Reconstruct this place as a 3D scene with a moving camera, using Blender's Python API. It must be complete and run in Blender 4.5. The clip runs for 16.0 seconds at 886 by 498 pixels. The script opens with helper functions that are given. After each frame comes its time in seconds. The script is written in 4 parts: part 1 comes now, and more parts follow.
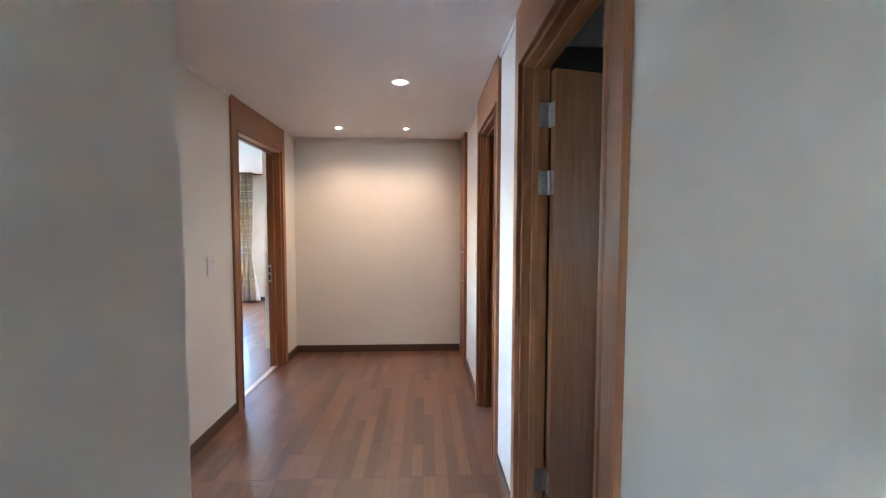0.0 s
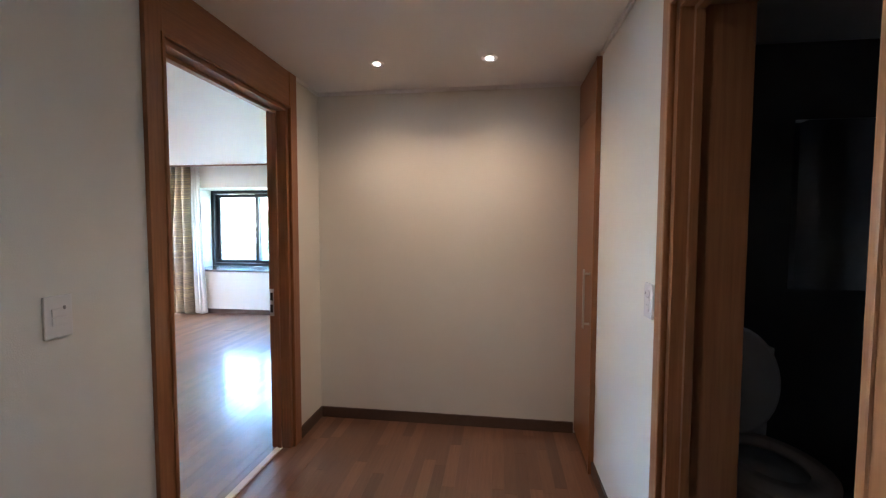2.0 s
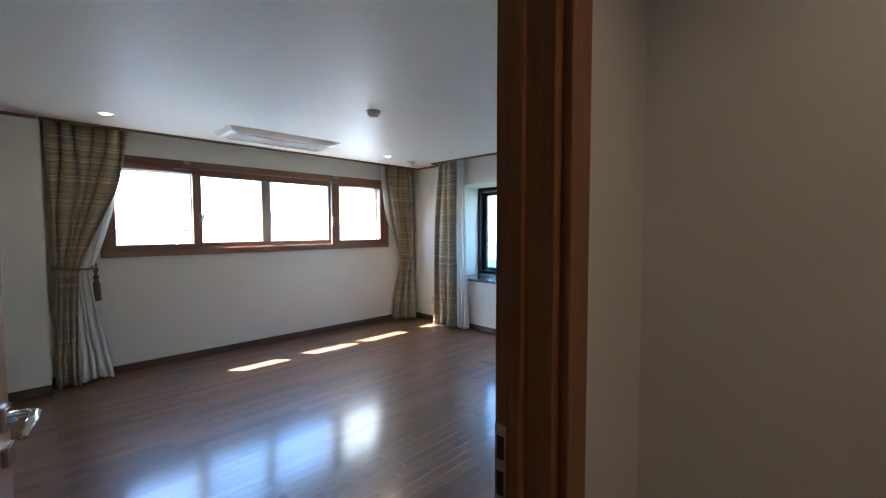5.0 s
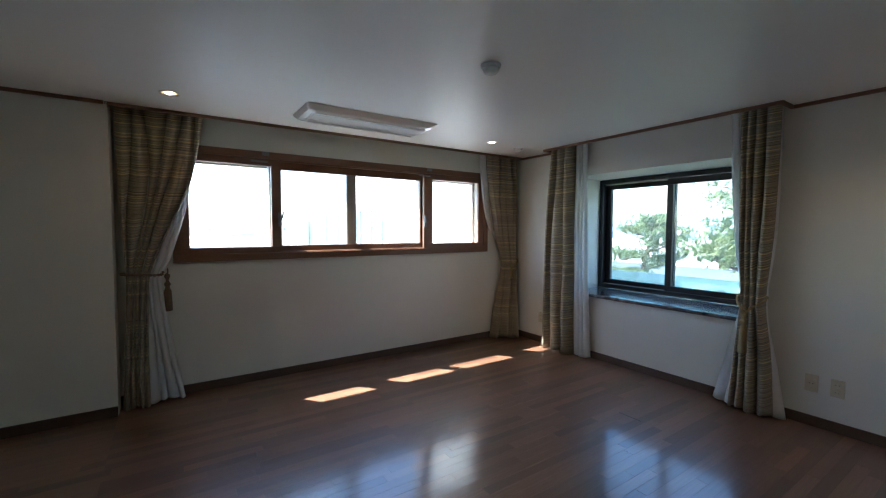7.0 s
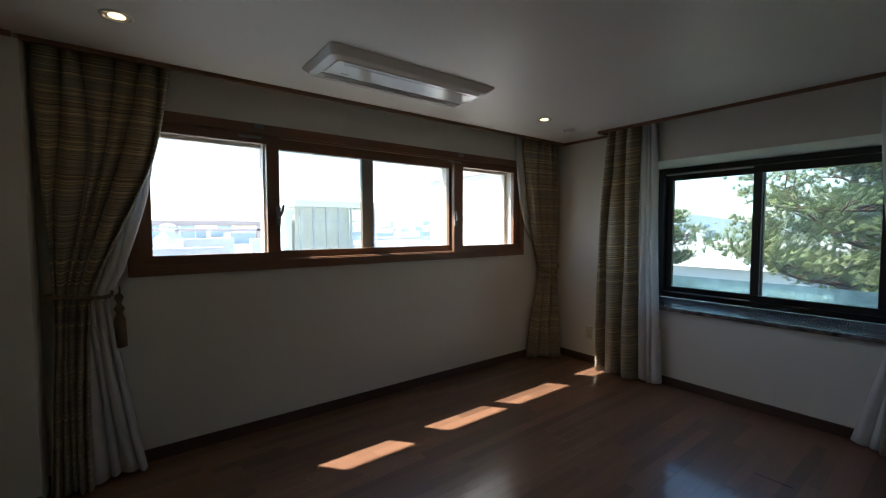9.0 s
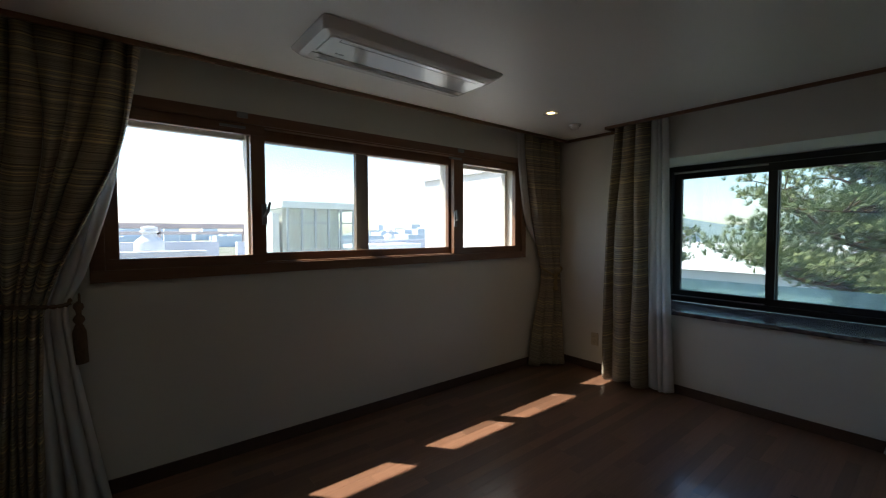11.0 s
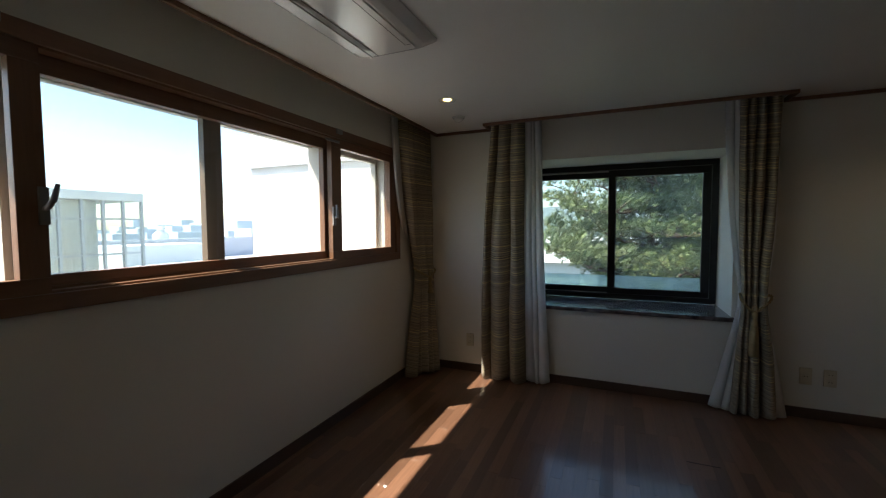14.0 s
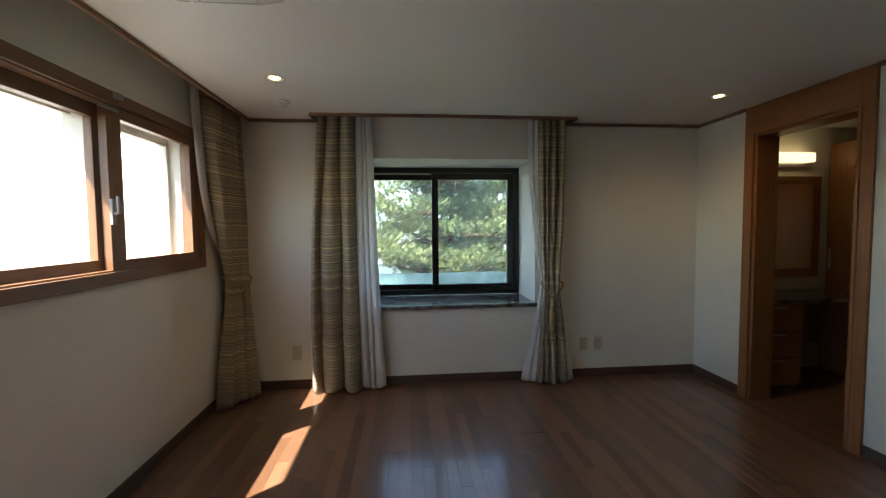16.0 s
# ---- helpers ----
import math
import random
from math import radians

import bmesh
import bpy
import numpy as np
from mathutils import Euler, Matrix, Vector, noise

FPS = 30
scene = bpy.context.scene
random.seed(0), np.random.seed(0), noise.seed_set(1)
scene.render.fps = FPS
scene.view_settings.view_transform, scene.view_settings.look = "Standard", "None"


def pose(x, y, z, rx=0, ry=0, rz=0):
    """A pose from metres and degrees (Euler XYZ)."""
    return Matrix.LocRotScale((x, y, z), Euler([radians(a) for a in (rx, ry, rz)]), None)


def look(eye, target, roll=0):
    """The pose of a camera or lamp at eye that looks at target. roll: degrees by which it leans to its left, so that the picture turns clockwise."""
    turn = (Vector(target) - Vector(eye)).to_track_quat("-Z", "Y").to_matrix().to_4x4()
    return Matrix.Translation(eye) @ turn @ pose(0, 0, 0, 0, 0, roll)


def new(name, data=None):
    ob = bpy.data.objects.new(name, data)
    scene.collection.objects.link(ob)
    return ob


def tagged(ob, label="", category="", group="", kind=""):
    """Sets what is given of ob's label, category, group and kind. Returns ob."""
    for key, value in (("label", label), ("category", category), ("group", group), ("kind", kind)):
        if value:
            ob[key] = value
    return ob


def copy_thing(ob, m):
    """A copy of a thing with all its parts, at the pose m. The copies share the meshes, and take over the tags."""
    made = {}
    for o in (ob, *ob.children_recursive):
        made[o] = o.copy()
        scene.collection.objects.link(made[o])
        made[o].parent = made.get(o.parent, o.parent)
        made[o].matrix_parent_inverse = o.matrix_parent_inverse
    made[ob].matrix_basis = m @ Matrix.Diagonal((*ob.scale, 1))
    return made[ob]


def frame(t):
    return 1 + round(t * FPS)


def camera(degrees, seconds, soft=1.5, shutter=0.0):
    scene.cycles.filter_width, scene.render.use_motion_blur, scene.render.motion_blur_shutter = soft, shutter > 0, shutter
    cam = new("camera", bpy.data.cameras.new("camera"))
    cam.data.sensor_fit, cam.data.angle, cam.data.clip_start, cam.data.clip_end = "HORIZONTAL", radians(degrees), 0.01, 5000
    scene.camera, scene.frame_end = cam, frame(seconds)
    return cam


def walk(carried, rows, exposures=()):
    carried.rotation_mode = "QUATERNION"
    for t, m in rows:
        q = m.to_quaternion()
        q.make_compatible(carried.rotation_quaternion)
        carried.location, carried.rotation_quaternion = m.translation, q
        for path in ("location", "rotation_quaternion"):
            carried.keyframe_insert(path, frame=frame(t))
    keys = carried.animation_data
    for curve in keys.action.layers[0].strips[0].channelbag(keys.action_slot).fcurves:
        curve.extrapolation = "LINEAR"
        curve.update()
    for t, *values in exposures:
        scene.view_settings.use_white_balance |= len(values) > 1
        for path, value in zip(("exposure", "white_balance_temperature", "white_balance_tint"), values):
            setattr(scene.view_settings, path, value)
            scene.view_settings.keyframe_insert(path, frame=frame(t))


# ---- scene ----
cam = camera(94.63, 16.0, 1.2)
PATH = [
    (0.0, 0.001, -0.102, 1.356, -2.71, -3.17, -0.14),
    (0.3, -0.020, 0.161, 1.355, -1.31, -3.13, -0.14),
    (0.5, -0.021, 0.334, 1.357, -0.35, -3.12, -0.18),
    (0.6, -0.023, 0.398, 1.341, 0.03, -2.99, -0.12),
    (1.0, -0.034, 0.758, 1.362, 2.28, -3.26, -0.21),
    (1.5, -0.082, 1.168, 1.354, 4.67, -3.16, -0.18),
    (2.0, -0.111, 1.562, 1.360, 7.70, -3.05, -0.15),
    (2.5, -0.199, 1.931, 1.360, 13.79, -3.00, -0.03),
    (3.0, -0.338, 2.272, 1.368, 19.35, -2.90, -0.22),
    (3.5, -0.490, 2.605, 1.379, 27.40, -3.06, 0.23),
    (4.0, -0.693, 2.853, 1.369, 34.77, -2.94, 0.12),
    (4.5, -0.862, 3.039, 1.370, 38.59, -2.96, 0.11),
    (5.0, -0.992, 3.217, 1.370, 44.84, -2.87, 0.09),
    (5.2, -1.044, 3.282, 1.377, 47.36, -2.97, 0.04),
    (7.5, -2.187, 3.677, 1.388, 56.39, -2.84, -0.22),
    (8.0, -2.473, 3.692, 1.384, 56.36, -2.87, -0.20),
    (10.3, -3.204, 3.679, 1.373, 47.81, -2.90, 0.36),
    (10.5, -3.184, 3.727, 1.356, 49.60, -2.57, 0.10),
    (11.0, -3.186, 3.761, 1.358, 51.30, -2.46, 0.08),
    (11.5, -3.269, 3.728, 1.378, 51.35, -2.72, 0.10),
    (12.0, -3.403, 3.704, 1.376, 50.13, -2.93, 0.00),
    (12.5, -3.578, 3.735, 1.375, 44.81, -3.09, -0.10),
    (13.0, -3.736, 3.727, 1.371, 37.14, -2.80, 0.18),
    (13.5, -3.925, 3.704, 1.388, 28.75, -2.87, 0.33),
    (14.0, -4.063, 3.730, 1.386, 23.07, -3.09, 0.30),
    (14.5, -4.177, 3.782, 1.393, 16.76, -3.08, 0.26),
    (15.0, -4.268, 3.821, 1.396, 7.76, -3.14, 0.33),
    (15.5, -4.342, 3.822, 1.364, -0.60, -2.72, 0.40),
    (16.0, -4.403, 3.845, 1.374, -5.16, -3.05, 0.47),
]
EXPOSURES = [
    (0.0, 6.66, 5400, 14), (1.0, 6.45, 5300, 13), (1.5, 5.88, 5400, 13), (2.0, 5.8, 5500, 12), (2.5, 5.6, 5600, 11), (3.0, 5.42, 5600, 9), (3.5, 5.12, 5550, 9), (4.0, 4.75, 5500, 8), (5.0, 4.15, 5350, 8), (7.5, 2.85, 5750, 8), (8.0, 2.55, 5950, 8),
    (10.5, 1.5, 6300, 9), (12.5, 1.4, 6400, 9), (14.0, 1.6, 6500, 9), (15.0, 2.2, 6700, 9), (16.0, 2.8, 6850, 9),
]
walk(cam, [(t, pose(x, y, z, 90 + pitch, roll, yaw)) for t, x, y, z, yaw, pitch, roll in PATH], EXPOSURES)

# ---- world and sun ----
SUN_WAY = Vector((0.536, 0.456, -1.0)).normalized()
world = bpy.data.worlds.new("sky")
scene.world = world
world.use_nodes = True
wn = world.node_tree.nodes
sky = wn.new("ShaderNodeTexSky")
sky.sky_type = "NISHITA"
sky.sun_disc = False
sky.sun_elevation = math.asin(-SUN_WAY.z)
sky.sun_rotation = math.atan2(-SUN_WAY.x, -SUN_WAY.y)
sky.dust_density, sky.air_density, sky.ozone_density = 0.9, 1.0, 1.5
wn["Background"].inputs["Strength"].default_value = 0.15
world.node_tree.links.new(sky.outputs[0], wn["Background"].inputs["Color"])
sun = new("sun", bpy.data.lights.new("sun", "SUN"))
sun.data.energy, sun.data.angle, sun.data.color = 4.5, radians(0.6), (1.0, 0.93, 0.82)
sun.matrix_world = look((0, 0, 30), Vector((0, 0, 30)) + SUN_WAY)


def window_light(name, m, w, h, watts, colour):
    """Sky light standing in the opening of a window that the walk never faces."""
    lamp = new(name, bpy.data.lights.new(name, "AREA"))
    lamp.data.shape, lamp.data.size, lamp.data.size_y = "RECTANGLE", w, h
    lamp.data.energy, lamp.data.color = watts, colour
    lamp.matrix_world = m


# ---- materials ----
def material(name, colour, rough=0.5, metal=0.0, vary=None, bump=None, coat=0.0, stretch=None, island=None, spec=None):
    """vary: (scale, colour2, amount) broad noise; bump: (scale, strength); stretch: scale of object coordinates; island: 'object' or 'island' random tint."""
    m = bpy.data.materials.new(name)
    m.use_nodes = True
    nt = m.node_tree
    b = nt.nodes["Principled BSDF"]
    b.inputs["Base Color"].default_value = (*colour, 1)
    b.inputs["Roughness"].default_value = rough
    b.inputs["Metallic"].default_value = metal
    b.inputs["Coat Weight"].default_value = coat
    b.inputs["Coat Roughness"].default_value = 0.13
    if spec is not None:
        b.inputs["Specular IOR Level"].default_value = spec
    co = nt.nodes.new("ShaderNodeTexCoord")
    vec = co.outputs["Object"]
    if stretch:
        mp = nt.nodes.new("ShaderNodeMapping")
        mp.inputs["Scale"].default_value = stretch
        nt.links.new(vec, mp.inputs["Vector"])
        vec = mp.outputs["Vector"]
    if vary:
        n = nt.nodes.new("ShaderNodeTexNoise")
        n.inputs["Scale"].default_value, n.inputs["Detail"].default_value, n.inputs["Roughness"].default_value = vary[0], 6, 0.62
        nt.links.new(vec, n.inputs["Vector"])
        ramp = nt.nodes.new("ShaderNodeValToRGB")
        ramp.color_ramp.elements[0].position, ramp.color_ramp.elements[1].position = 0.5 - vary[2], 0.5 + vary[2]
        ramp.color_ramp.elements[0].color, ramp.color_ramp.elements[1].color = (*colour, 1), (*vary[1], 1)
        nt.links.new(n.outputs["Fac"], ramp.inputs["Fac"])
        last = ramp.outputs["Color"]
        rr = nt.nodes.new("ShaderNodeMapRange")
        rr.inputs["To Min"].default_value, rr.inputs["To Max"].default_value = rough * 0.85, min(1, rough * 1.2)
        nt.links.new(n.outputs["Fac"], rr.inputs["Value"])
        nt.links.new(rr.outputs["Result"], b.inputs["Roughness"])
        if island:
            src = nt.nodes.new("ShaderNodeObjectInfo" if island == "object" else "ShaderNodeNewGeometry")
            out = src.outputs["Random"] if island == "object" else src.outputs["Random Per Island"]
            hsv = nt.nodes.new("ShaderNodeHueSaturation")
            mr = nt.nodes.new("ShaderNodeMapRange")
            mr.inputs["To Min"].default_value, mr.inputs["To Max"].default_value = (0.72, 1.32) if island == "object" else (0.72, 1.32)
            nt.links.new(out, mr.inputs["Value"])
            nt.links.new(mr.outputs["Result"], hsv.inputs["Value"])
            nt.links.new(last, hsv.inputs["Color"])
            last = hsv.outputs["Color"]
        nt.links.new(last, b.inputs["Base Color"])
    if bump:
        n2 = nt.nodes.new("ShaderNodeTexNoise")
        n2.inputs["Scale"].default_value, n2.inputs["Detail"].default_value = bump[0], 4
        nt.links.new(vec, n2.inputs["Vector"])
        bp = nt.nodes.new("ShaderNodeBump")
        bp.inputs["Strength"].default_value, bp.inputs["Distance"].default_value = bump[1], 0.002
        nt.links.new(n2.outputs["Fac"], bp.inputs["Height"])
        nt.links.new(bp.outputs["Normal"], b.inputs["Normal"])
    return m


def glow(name, colour, strength):
    m = bpy.data.materials.new(name)
    m.use_nodes = True
    b = m.node_tree.nodes["Principled BSDF"]
    b.inputs["Base Color"].default_value = (*colour, 1)
    b.inputs["Emission Color"].default_value = (*colour, 1)
    b.inputs["Emission Strength"].default_value = strength
    return m


def glass(name, colour, haze=0.0):
    """Thin pane: straight-through light with a mirror-like film."""
    m = bpy.data.materials.new(name)
    m.use_nodes = True
    nt = m.node_tree
    nt.nodes.remove(nt.nodes["Principled BSDF"])
    clear, shine, mix, face = (nt.nodes.new("ShaderNode" + k) for k in ("BsdfTransparent", "BsdfGlossy", "MixShader", "LayerWeight"))
    power, film = nt.nodes.new("ShaderNodeMath"), nt.nodes.new("ShaderNodeMath")
    power.operation, film.operation = "POWER", "MULTIPLY_ADD"
    power.inputs[1].default_value, film.inputs[1].default_value, film.inputs[2].default_value = 5.0, 0.85, 0.035
    nt.links.new(face.outputs["Facing"], power.inputs[0])
    nt.links.new(power.outputs[0], film.inputs[0])
    clear.inputs["Color"].default_value = (*colour, 1)
    shine.inputs["Roughness"].default_value = 0.02
    nt.links.new(film.outputs[0], mix.inputs[0])
    nt.links.new(clear.outputs[0], mix.inputs[1])
    nt.links.new(shine.outputs[0], mix.inputs[2])
    last = mix.outputs[0]
    if haze:
        dust, film2 = nt.nodes.new("ShaderNodeBsdfTranslucent"), nt.nodes.new("ShaderNodeMixShader")
        dust.inputs["Color"].default_value = (0.80, 0.88, 0.87, 1)
        spots = nt.nodes.new("ShaderNodeTexNoise")
        spots.inputs["Scale"].default_value, spots.inputs["Detail"].default_value = 9, 6
        amount = nt.nodes.new("ShaderNodeMapRange")
        amount.inputs["From Min"].default_value, amount.inputs["From Max"].default_value = 0.3, 0.7
        amount.inputs["To Min"].default_value, amount.inputs["To Max"].default_value = haze * 0.7, haze * 1.3
        co = nt.nodes.new("ShaderNodeTexCoord")
        nt.links.new(co.outputs["Object"], spots.inputs["Vector"])
        nt.links.new(spots.outputs["Fac"], amount.inputs["Value"])
        nt.links.new(amount.outputs["Result"], film2.inputs[0])
        nt.links.new(last, film2.inputs[1])
        nt.links.new(dust.outputs[0], film2.inputs[2])
        last = film2.outputs[0]
    nt.links.new(last, nt.nodes["Material Output"].inputs["Surface"])
    return m


def striped_fabric(name):
    """Woven curtain cloth: fine horizontal weft lines in olive, brown and straw."""
    m = bpy.data.materials.new(name)
    m.use_nodes = True
    nt = m.node_tree
    b = nt.nodes["Principled BSDF"]
    b.inputs["Roughness"].default_value = 0.55
    b.inputs["Sheen Weight"].default_value = 0.25
    co = nt.nodes.new("ShaderNodeTexCoord")
    sep = nt.nodes.new("ShaderNodeSeparateXYZ")
    nt.links.new(co.outputs["UV"], sep.inputs[0])
    wob = nt.nodes.new("ShaderNodeTexNoise")
    wob.inputs["Scale"].default_value = 5
    nt.links.new(co.outputs["UV"], wob.inputs["Vector"])
    add = nt.nodes.new("ShaderNodeMath")
    add.operation = "MULTIPLY_ADD"
    add.inputs[1].default_value = 0.012
    nt.links.new(wob.outputs["Fac"], add.inputs[0])
    nt.links.new(sep.outputs["Y"], add.inputs[2])

    def lines(scale, lo, hi):
        n = nt.nodes.new("ShaderNodeTexNoise")
        n.noise_dimensions = "1D"
        n.inputs["Scale"].default_value, n.inputs["Detail"].default_value = scale, 1
        nt.links.new(add.outputs[0], n.inputs["W"])
        r = nt.nodes.new("ShaderNodeMapRange")
        r.inputs["From Min"].default_value, r.inputs["From Max"].default_value = lo, hi
        nt.links.new(n.outputs["Fac"], r.inputs["Value"])
        return r.outputs["Result"]

    def blend(fac, a, c):
        x = nt.nodes.new("ShaderNodeMix")
        x.data_type = "RGBA"
        nt.links.new(fac, x.inputs["Factor"])
        for sock, v in ((x.inputs[6], a), (x.inputs[7], c)):
            if isinstance(v, tuple):
                sock.default_value = (*v, 1)
            else:
                nt.links.new(v, sock)
        return x.outputs[2]

    base = blend(lines(230, 0.44, 0.56), (0.275, 0.232, 0.162), (0.43, 0.37, 0.262))
    dark = blend(lines(140, 0.56, 0.61), base, (0.15, 0.118, 0.08))
    gold = blend(lines(80, 0.60, 0.64), dark, (0.68, 0.56, 0.28))
    broad = blend(lines(9.0, 0.52, 0.60), gold, dark)
    nt.links.new(broad, b.inputs["Base Color"])
    bp = nt.nodes.new("ShaderNodeBump")
    bp.inputs["Strength"].default_value, bp.inputs["Distance"].default_value = 0.5, 0.002
    nt.links.new(lines(160, 0.4, 0.6), bp.inputs["Height"])
    nt.links.new(bp.outputs["Normal"], b.inputs["Normal"])
    tr = nt.nodes.new("ShaderNodeBsdfTranslucent")
    nt.links.new(broad, tr.inputs["Color"])
    mix = nt.nodes.new("ShaderNodeMixShader")
    mix.inputs[0].default_value = 0.12
    nt.links.new(b.outputs[0], mix.inputs[1])
    nt.links.new(tr.outputs[0], mix.inputs[2])
    nt.links.new(mix.outputs[0], nt.nodes["Material Output"].inputs["Surface"])
    return m


def sheer_fabric(name):
    m = bpy.data.materials.new(name)
    m.use_nodes = True
    nt = m.node_tree
    b = nt.nodes["Principled BSDF"]
    b.inputs["Base Color"].default_value = (0.88, 0.88, 0.87, 1)
    b.inputs["Roughness"].default_value = 0.8
    tr, cl = nt.nodes.new("ShaderNodeBsdfTranslucent"), nt.nodes.new("ShaderNodeBsdfTransparent")
    tr.inputs["Color"].default_value = (0.90, 0.90, 0.89, 1)
    m1, m2 = nt.nodes.new("ShaderNodeMixShader"), nt.nodes.new("ShaderNodeMixShader")
    m1.inputs[0].default_value, m2.inputs[0].default_value = 0.45, 0.06
    nt.links.new(b.outputs[0], m1.inputs[1])
    nt.links.new(tr.outputs[0], m1.inputs[2])
    nt.links.new(m1.outputs[0], m2.inputs[1])
    nt.links.new(cl.outputs[0], m2.inputs[2])
    nt.links.new(m2.outputs[0], nt.nodes["Material Output"].inputs["Surface"])
    return m


WALLPAPER = material("wallpaper", (0.735, 0.715, 0.635), 0.75, vary=(2.2, (0.765, 0.745, 0.67), 0.25), bump=(260, 0.25))
CEILING = material("ceiling_paper", (0.80, 0.79, 0.765), 0.46, vary=(1.7, (0.83, 0.82, 0.80), 0.3), bump=(190, 0.2))
WOOD = material("veneer", (0.235, 0.092, 0.033), 0.34, vary=(3.0, (0.345, 0.148, 0.056), 0.22), bump=(6, 0.12), stretch=(26, 26, 1.1), coat=0.0)
WOOD_X = material("veneer_across", (0.235, 0.092, 0.033), 0.34, vary=(3.0, (0.345, 0.148, 0.056), 0.22), bump=(6, 0.12), stretch=(1.1, 26, 26), coat=0.0)
WOOD_Y = material("veneer_along", (0.235, 0.092, 0.033), 0.34, vary=(3.0, (0.345, 0.148, 0.056), 0.22), bump=(6, 0.12), stretch=(26, 1.1, 26), coat=0.0)
SASH = material("window_wood", (0.175, 0.086, 0.045), 0.42, vary=(3.0, (0.235, 0.122, 0.066), 0.25), bump=(6, 0.1), stretch=(20, 1.2, 20))
SASH_Z = material("window_wood_upright", (0.175, 0.086, 0.045), 0.42, vary=(3.0, (0.235, 0.122, 0.066), 0.25), bump=(6, 0.1), stretch=(20, 20, 1.2))
BASEBOARD = material("baseboard_wrap", (0.075, 0.045, 0.032), 0.45, vary=(4, (0.10, 0.062, 0.043), 0.3), stretch=(8, 8, 8))
FLOOR_BOARD = material("floor_strip", (0.122, 0.059, 0.035), 0.33, vary=(2.6, (0.205, 0.106, 0.062), 0.34), bump=(5, 0.05), stretch=(30, 1.5, 30), island="object", coat=0.75)
FLOOR_REST = material("floor_strip_joined", (0.122, 0.059, 0.035), 0.33, vary=(2.6, (0.205, 0.106, 0.062), 0.34), bump=(5, 0.05), stretch=(30, 1.5, 30), island="island", coat=0.75)
JOINT = material("floor_joint", (0.035, 0.02, 0.014), 0.6)
BLACK_FRAME = material("black_window_profile", (0.012, 0.010, 0.011), 0.35, vary=(5, (0.02, 0.017, 0.017), 0.3))
MARBLE = material("dark_marble", (0.030, 0.028, 0.034), 0.16, vary=(5, (0.24, 0.215, 0.21), 0.14), coat=0.2, stretch=(2.2, 3.4, 3))
WHITE_PLASTIC = material("white_plastic", (0.80, 0.79, 0.76), 0.25, vary=(9, (0.83, 0.82, 0.80), 0.3))
GLOSS_WHITE = material("glossy_white_panel", (0.84, 0.84, 0.82), 0.20, coat=0.3)
GREY_PLASTIC = material("grey_plastic", (0.25, 0.25, 0.24), 0.4)
DARK_GAP = material("dark_gap", (0.02, 0.018, 0.016), 0.7)
STEEL = material("brushed_steel", (0.62, 0.61, 0.59), 0.28, 1.0, bump=(80, 0.06))
CHROME = material("satin_chrome", (0.72, 0.72, 0.71), 0.16, 1.0)
PLASTER = material("white_render", (0.78, 0.77, 0.74), 0.85, vary=(1.2, (0.70, 0.69, 0.66), 0.3), bump=(60, 0.4))
GREY_WALL = material("grey_blue_paint", (0.50, 0.51, 0.54), 0.8, vary=(0.8, (0.55, 0.56, 0.58), 0.3))
# brown boards, lightened in colour to suggest haze over the distance
ROOF_BROWN = material("hazed_brown_roof", (0.44, 0.37, 0.34), 0.7, vary=(2, (0.50, 0.43, 0.40), 0.3))
# pale blue of distant haze, put into the blocks' own colour
CITY = material("haze_tinted_block", (0.60, 0.67, 0.74), 0.9, vary=(0.02, (0.68, 0.73, 0.79), 0.3))
BARK = material("pine_bark", (0.13, 0.072, 0.045), 0.9, vary=(9, (0.23, 0.135, 0.085), 0.2), bump=(30, 0.9))
NEEDLES = material("pine_needles", (0.115, 0.175, 0.068), 0.5, vary=(1.3, (0.275, 0.295, 0.108), 0.22), island="island")
GROUND = material("ground_soil", (0.22, 0.21, 0.19), 0.9, vary=(0.12, (0.12, 0.15, 0.08), 0.2))
HILL = material("hill_woods", (0.15, 0.20, 0.20), 0.95, vary=(0.06, (0.21, 0.26, 0.25), 0.25))
TILE_DARK = material("dark_bath_tile", (0.06, 0.058, 0.06), 0.15, vary=(3, (0.085, 0.08, 0.08), 0.3))
PORCELAIN = material("porcelain", (0.82, 0.82, 0.80), 0.08)
TASSEL = material("gold_cord", (0.30, 0.22, 0.10), 0.6, vary=(60, (0.42, 0.32, 0.15), 0.25))
CORD_BROWN = material("brown_cord", (0.13, 0.085, 0.05), 0.7, vary=(60, (0.22, 0.15, 0.09), 0.25))
MIRROR = material("mirror_glass", (0.85, 0.85, 0.85), 0.02, 1.0)
FABRIC, SHEER = striped_fabric("striped_weave"), sheer_fabric("sheer_voile")
PANE, PANE_TINT = glass("clear_glass", (0.96, 0.97, 0.965)), glass("green_glass", (0.80, 0.85, 0.85), 0.04)
LAMP_WARM = glow("warm_lamp", (1.0, 0.66, 0.30), 3.0)
LAMP_WHITE = glow("white_lamp", (1.0, 0.90, 0.78), 3.0)
TUBE = glow("mirror_light_diffuser", (1.0, 0.78, 0.42), 0.30)


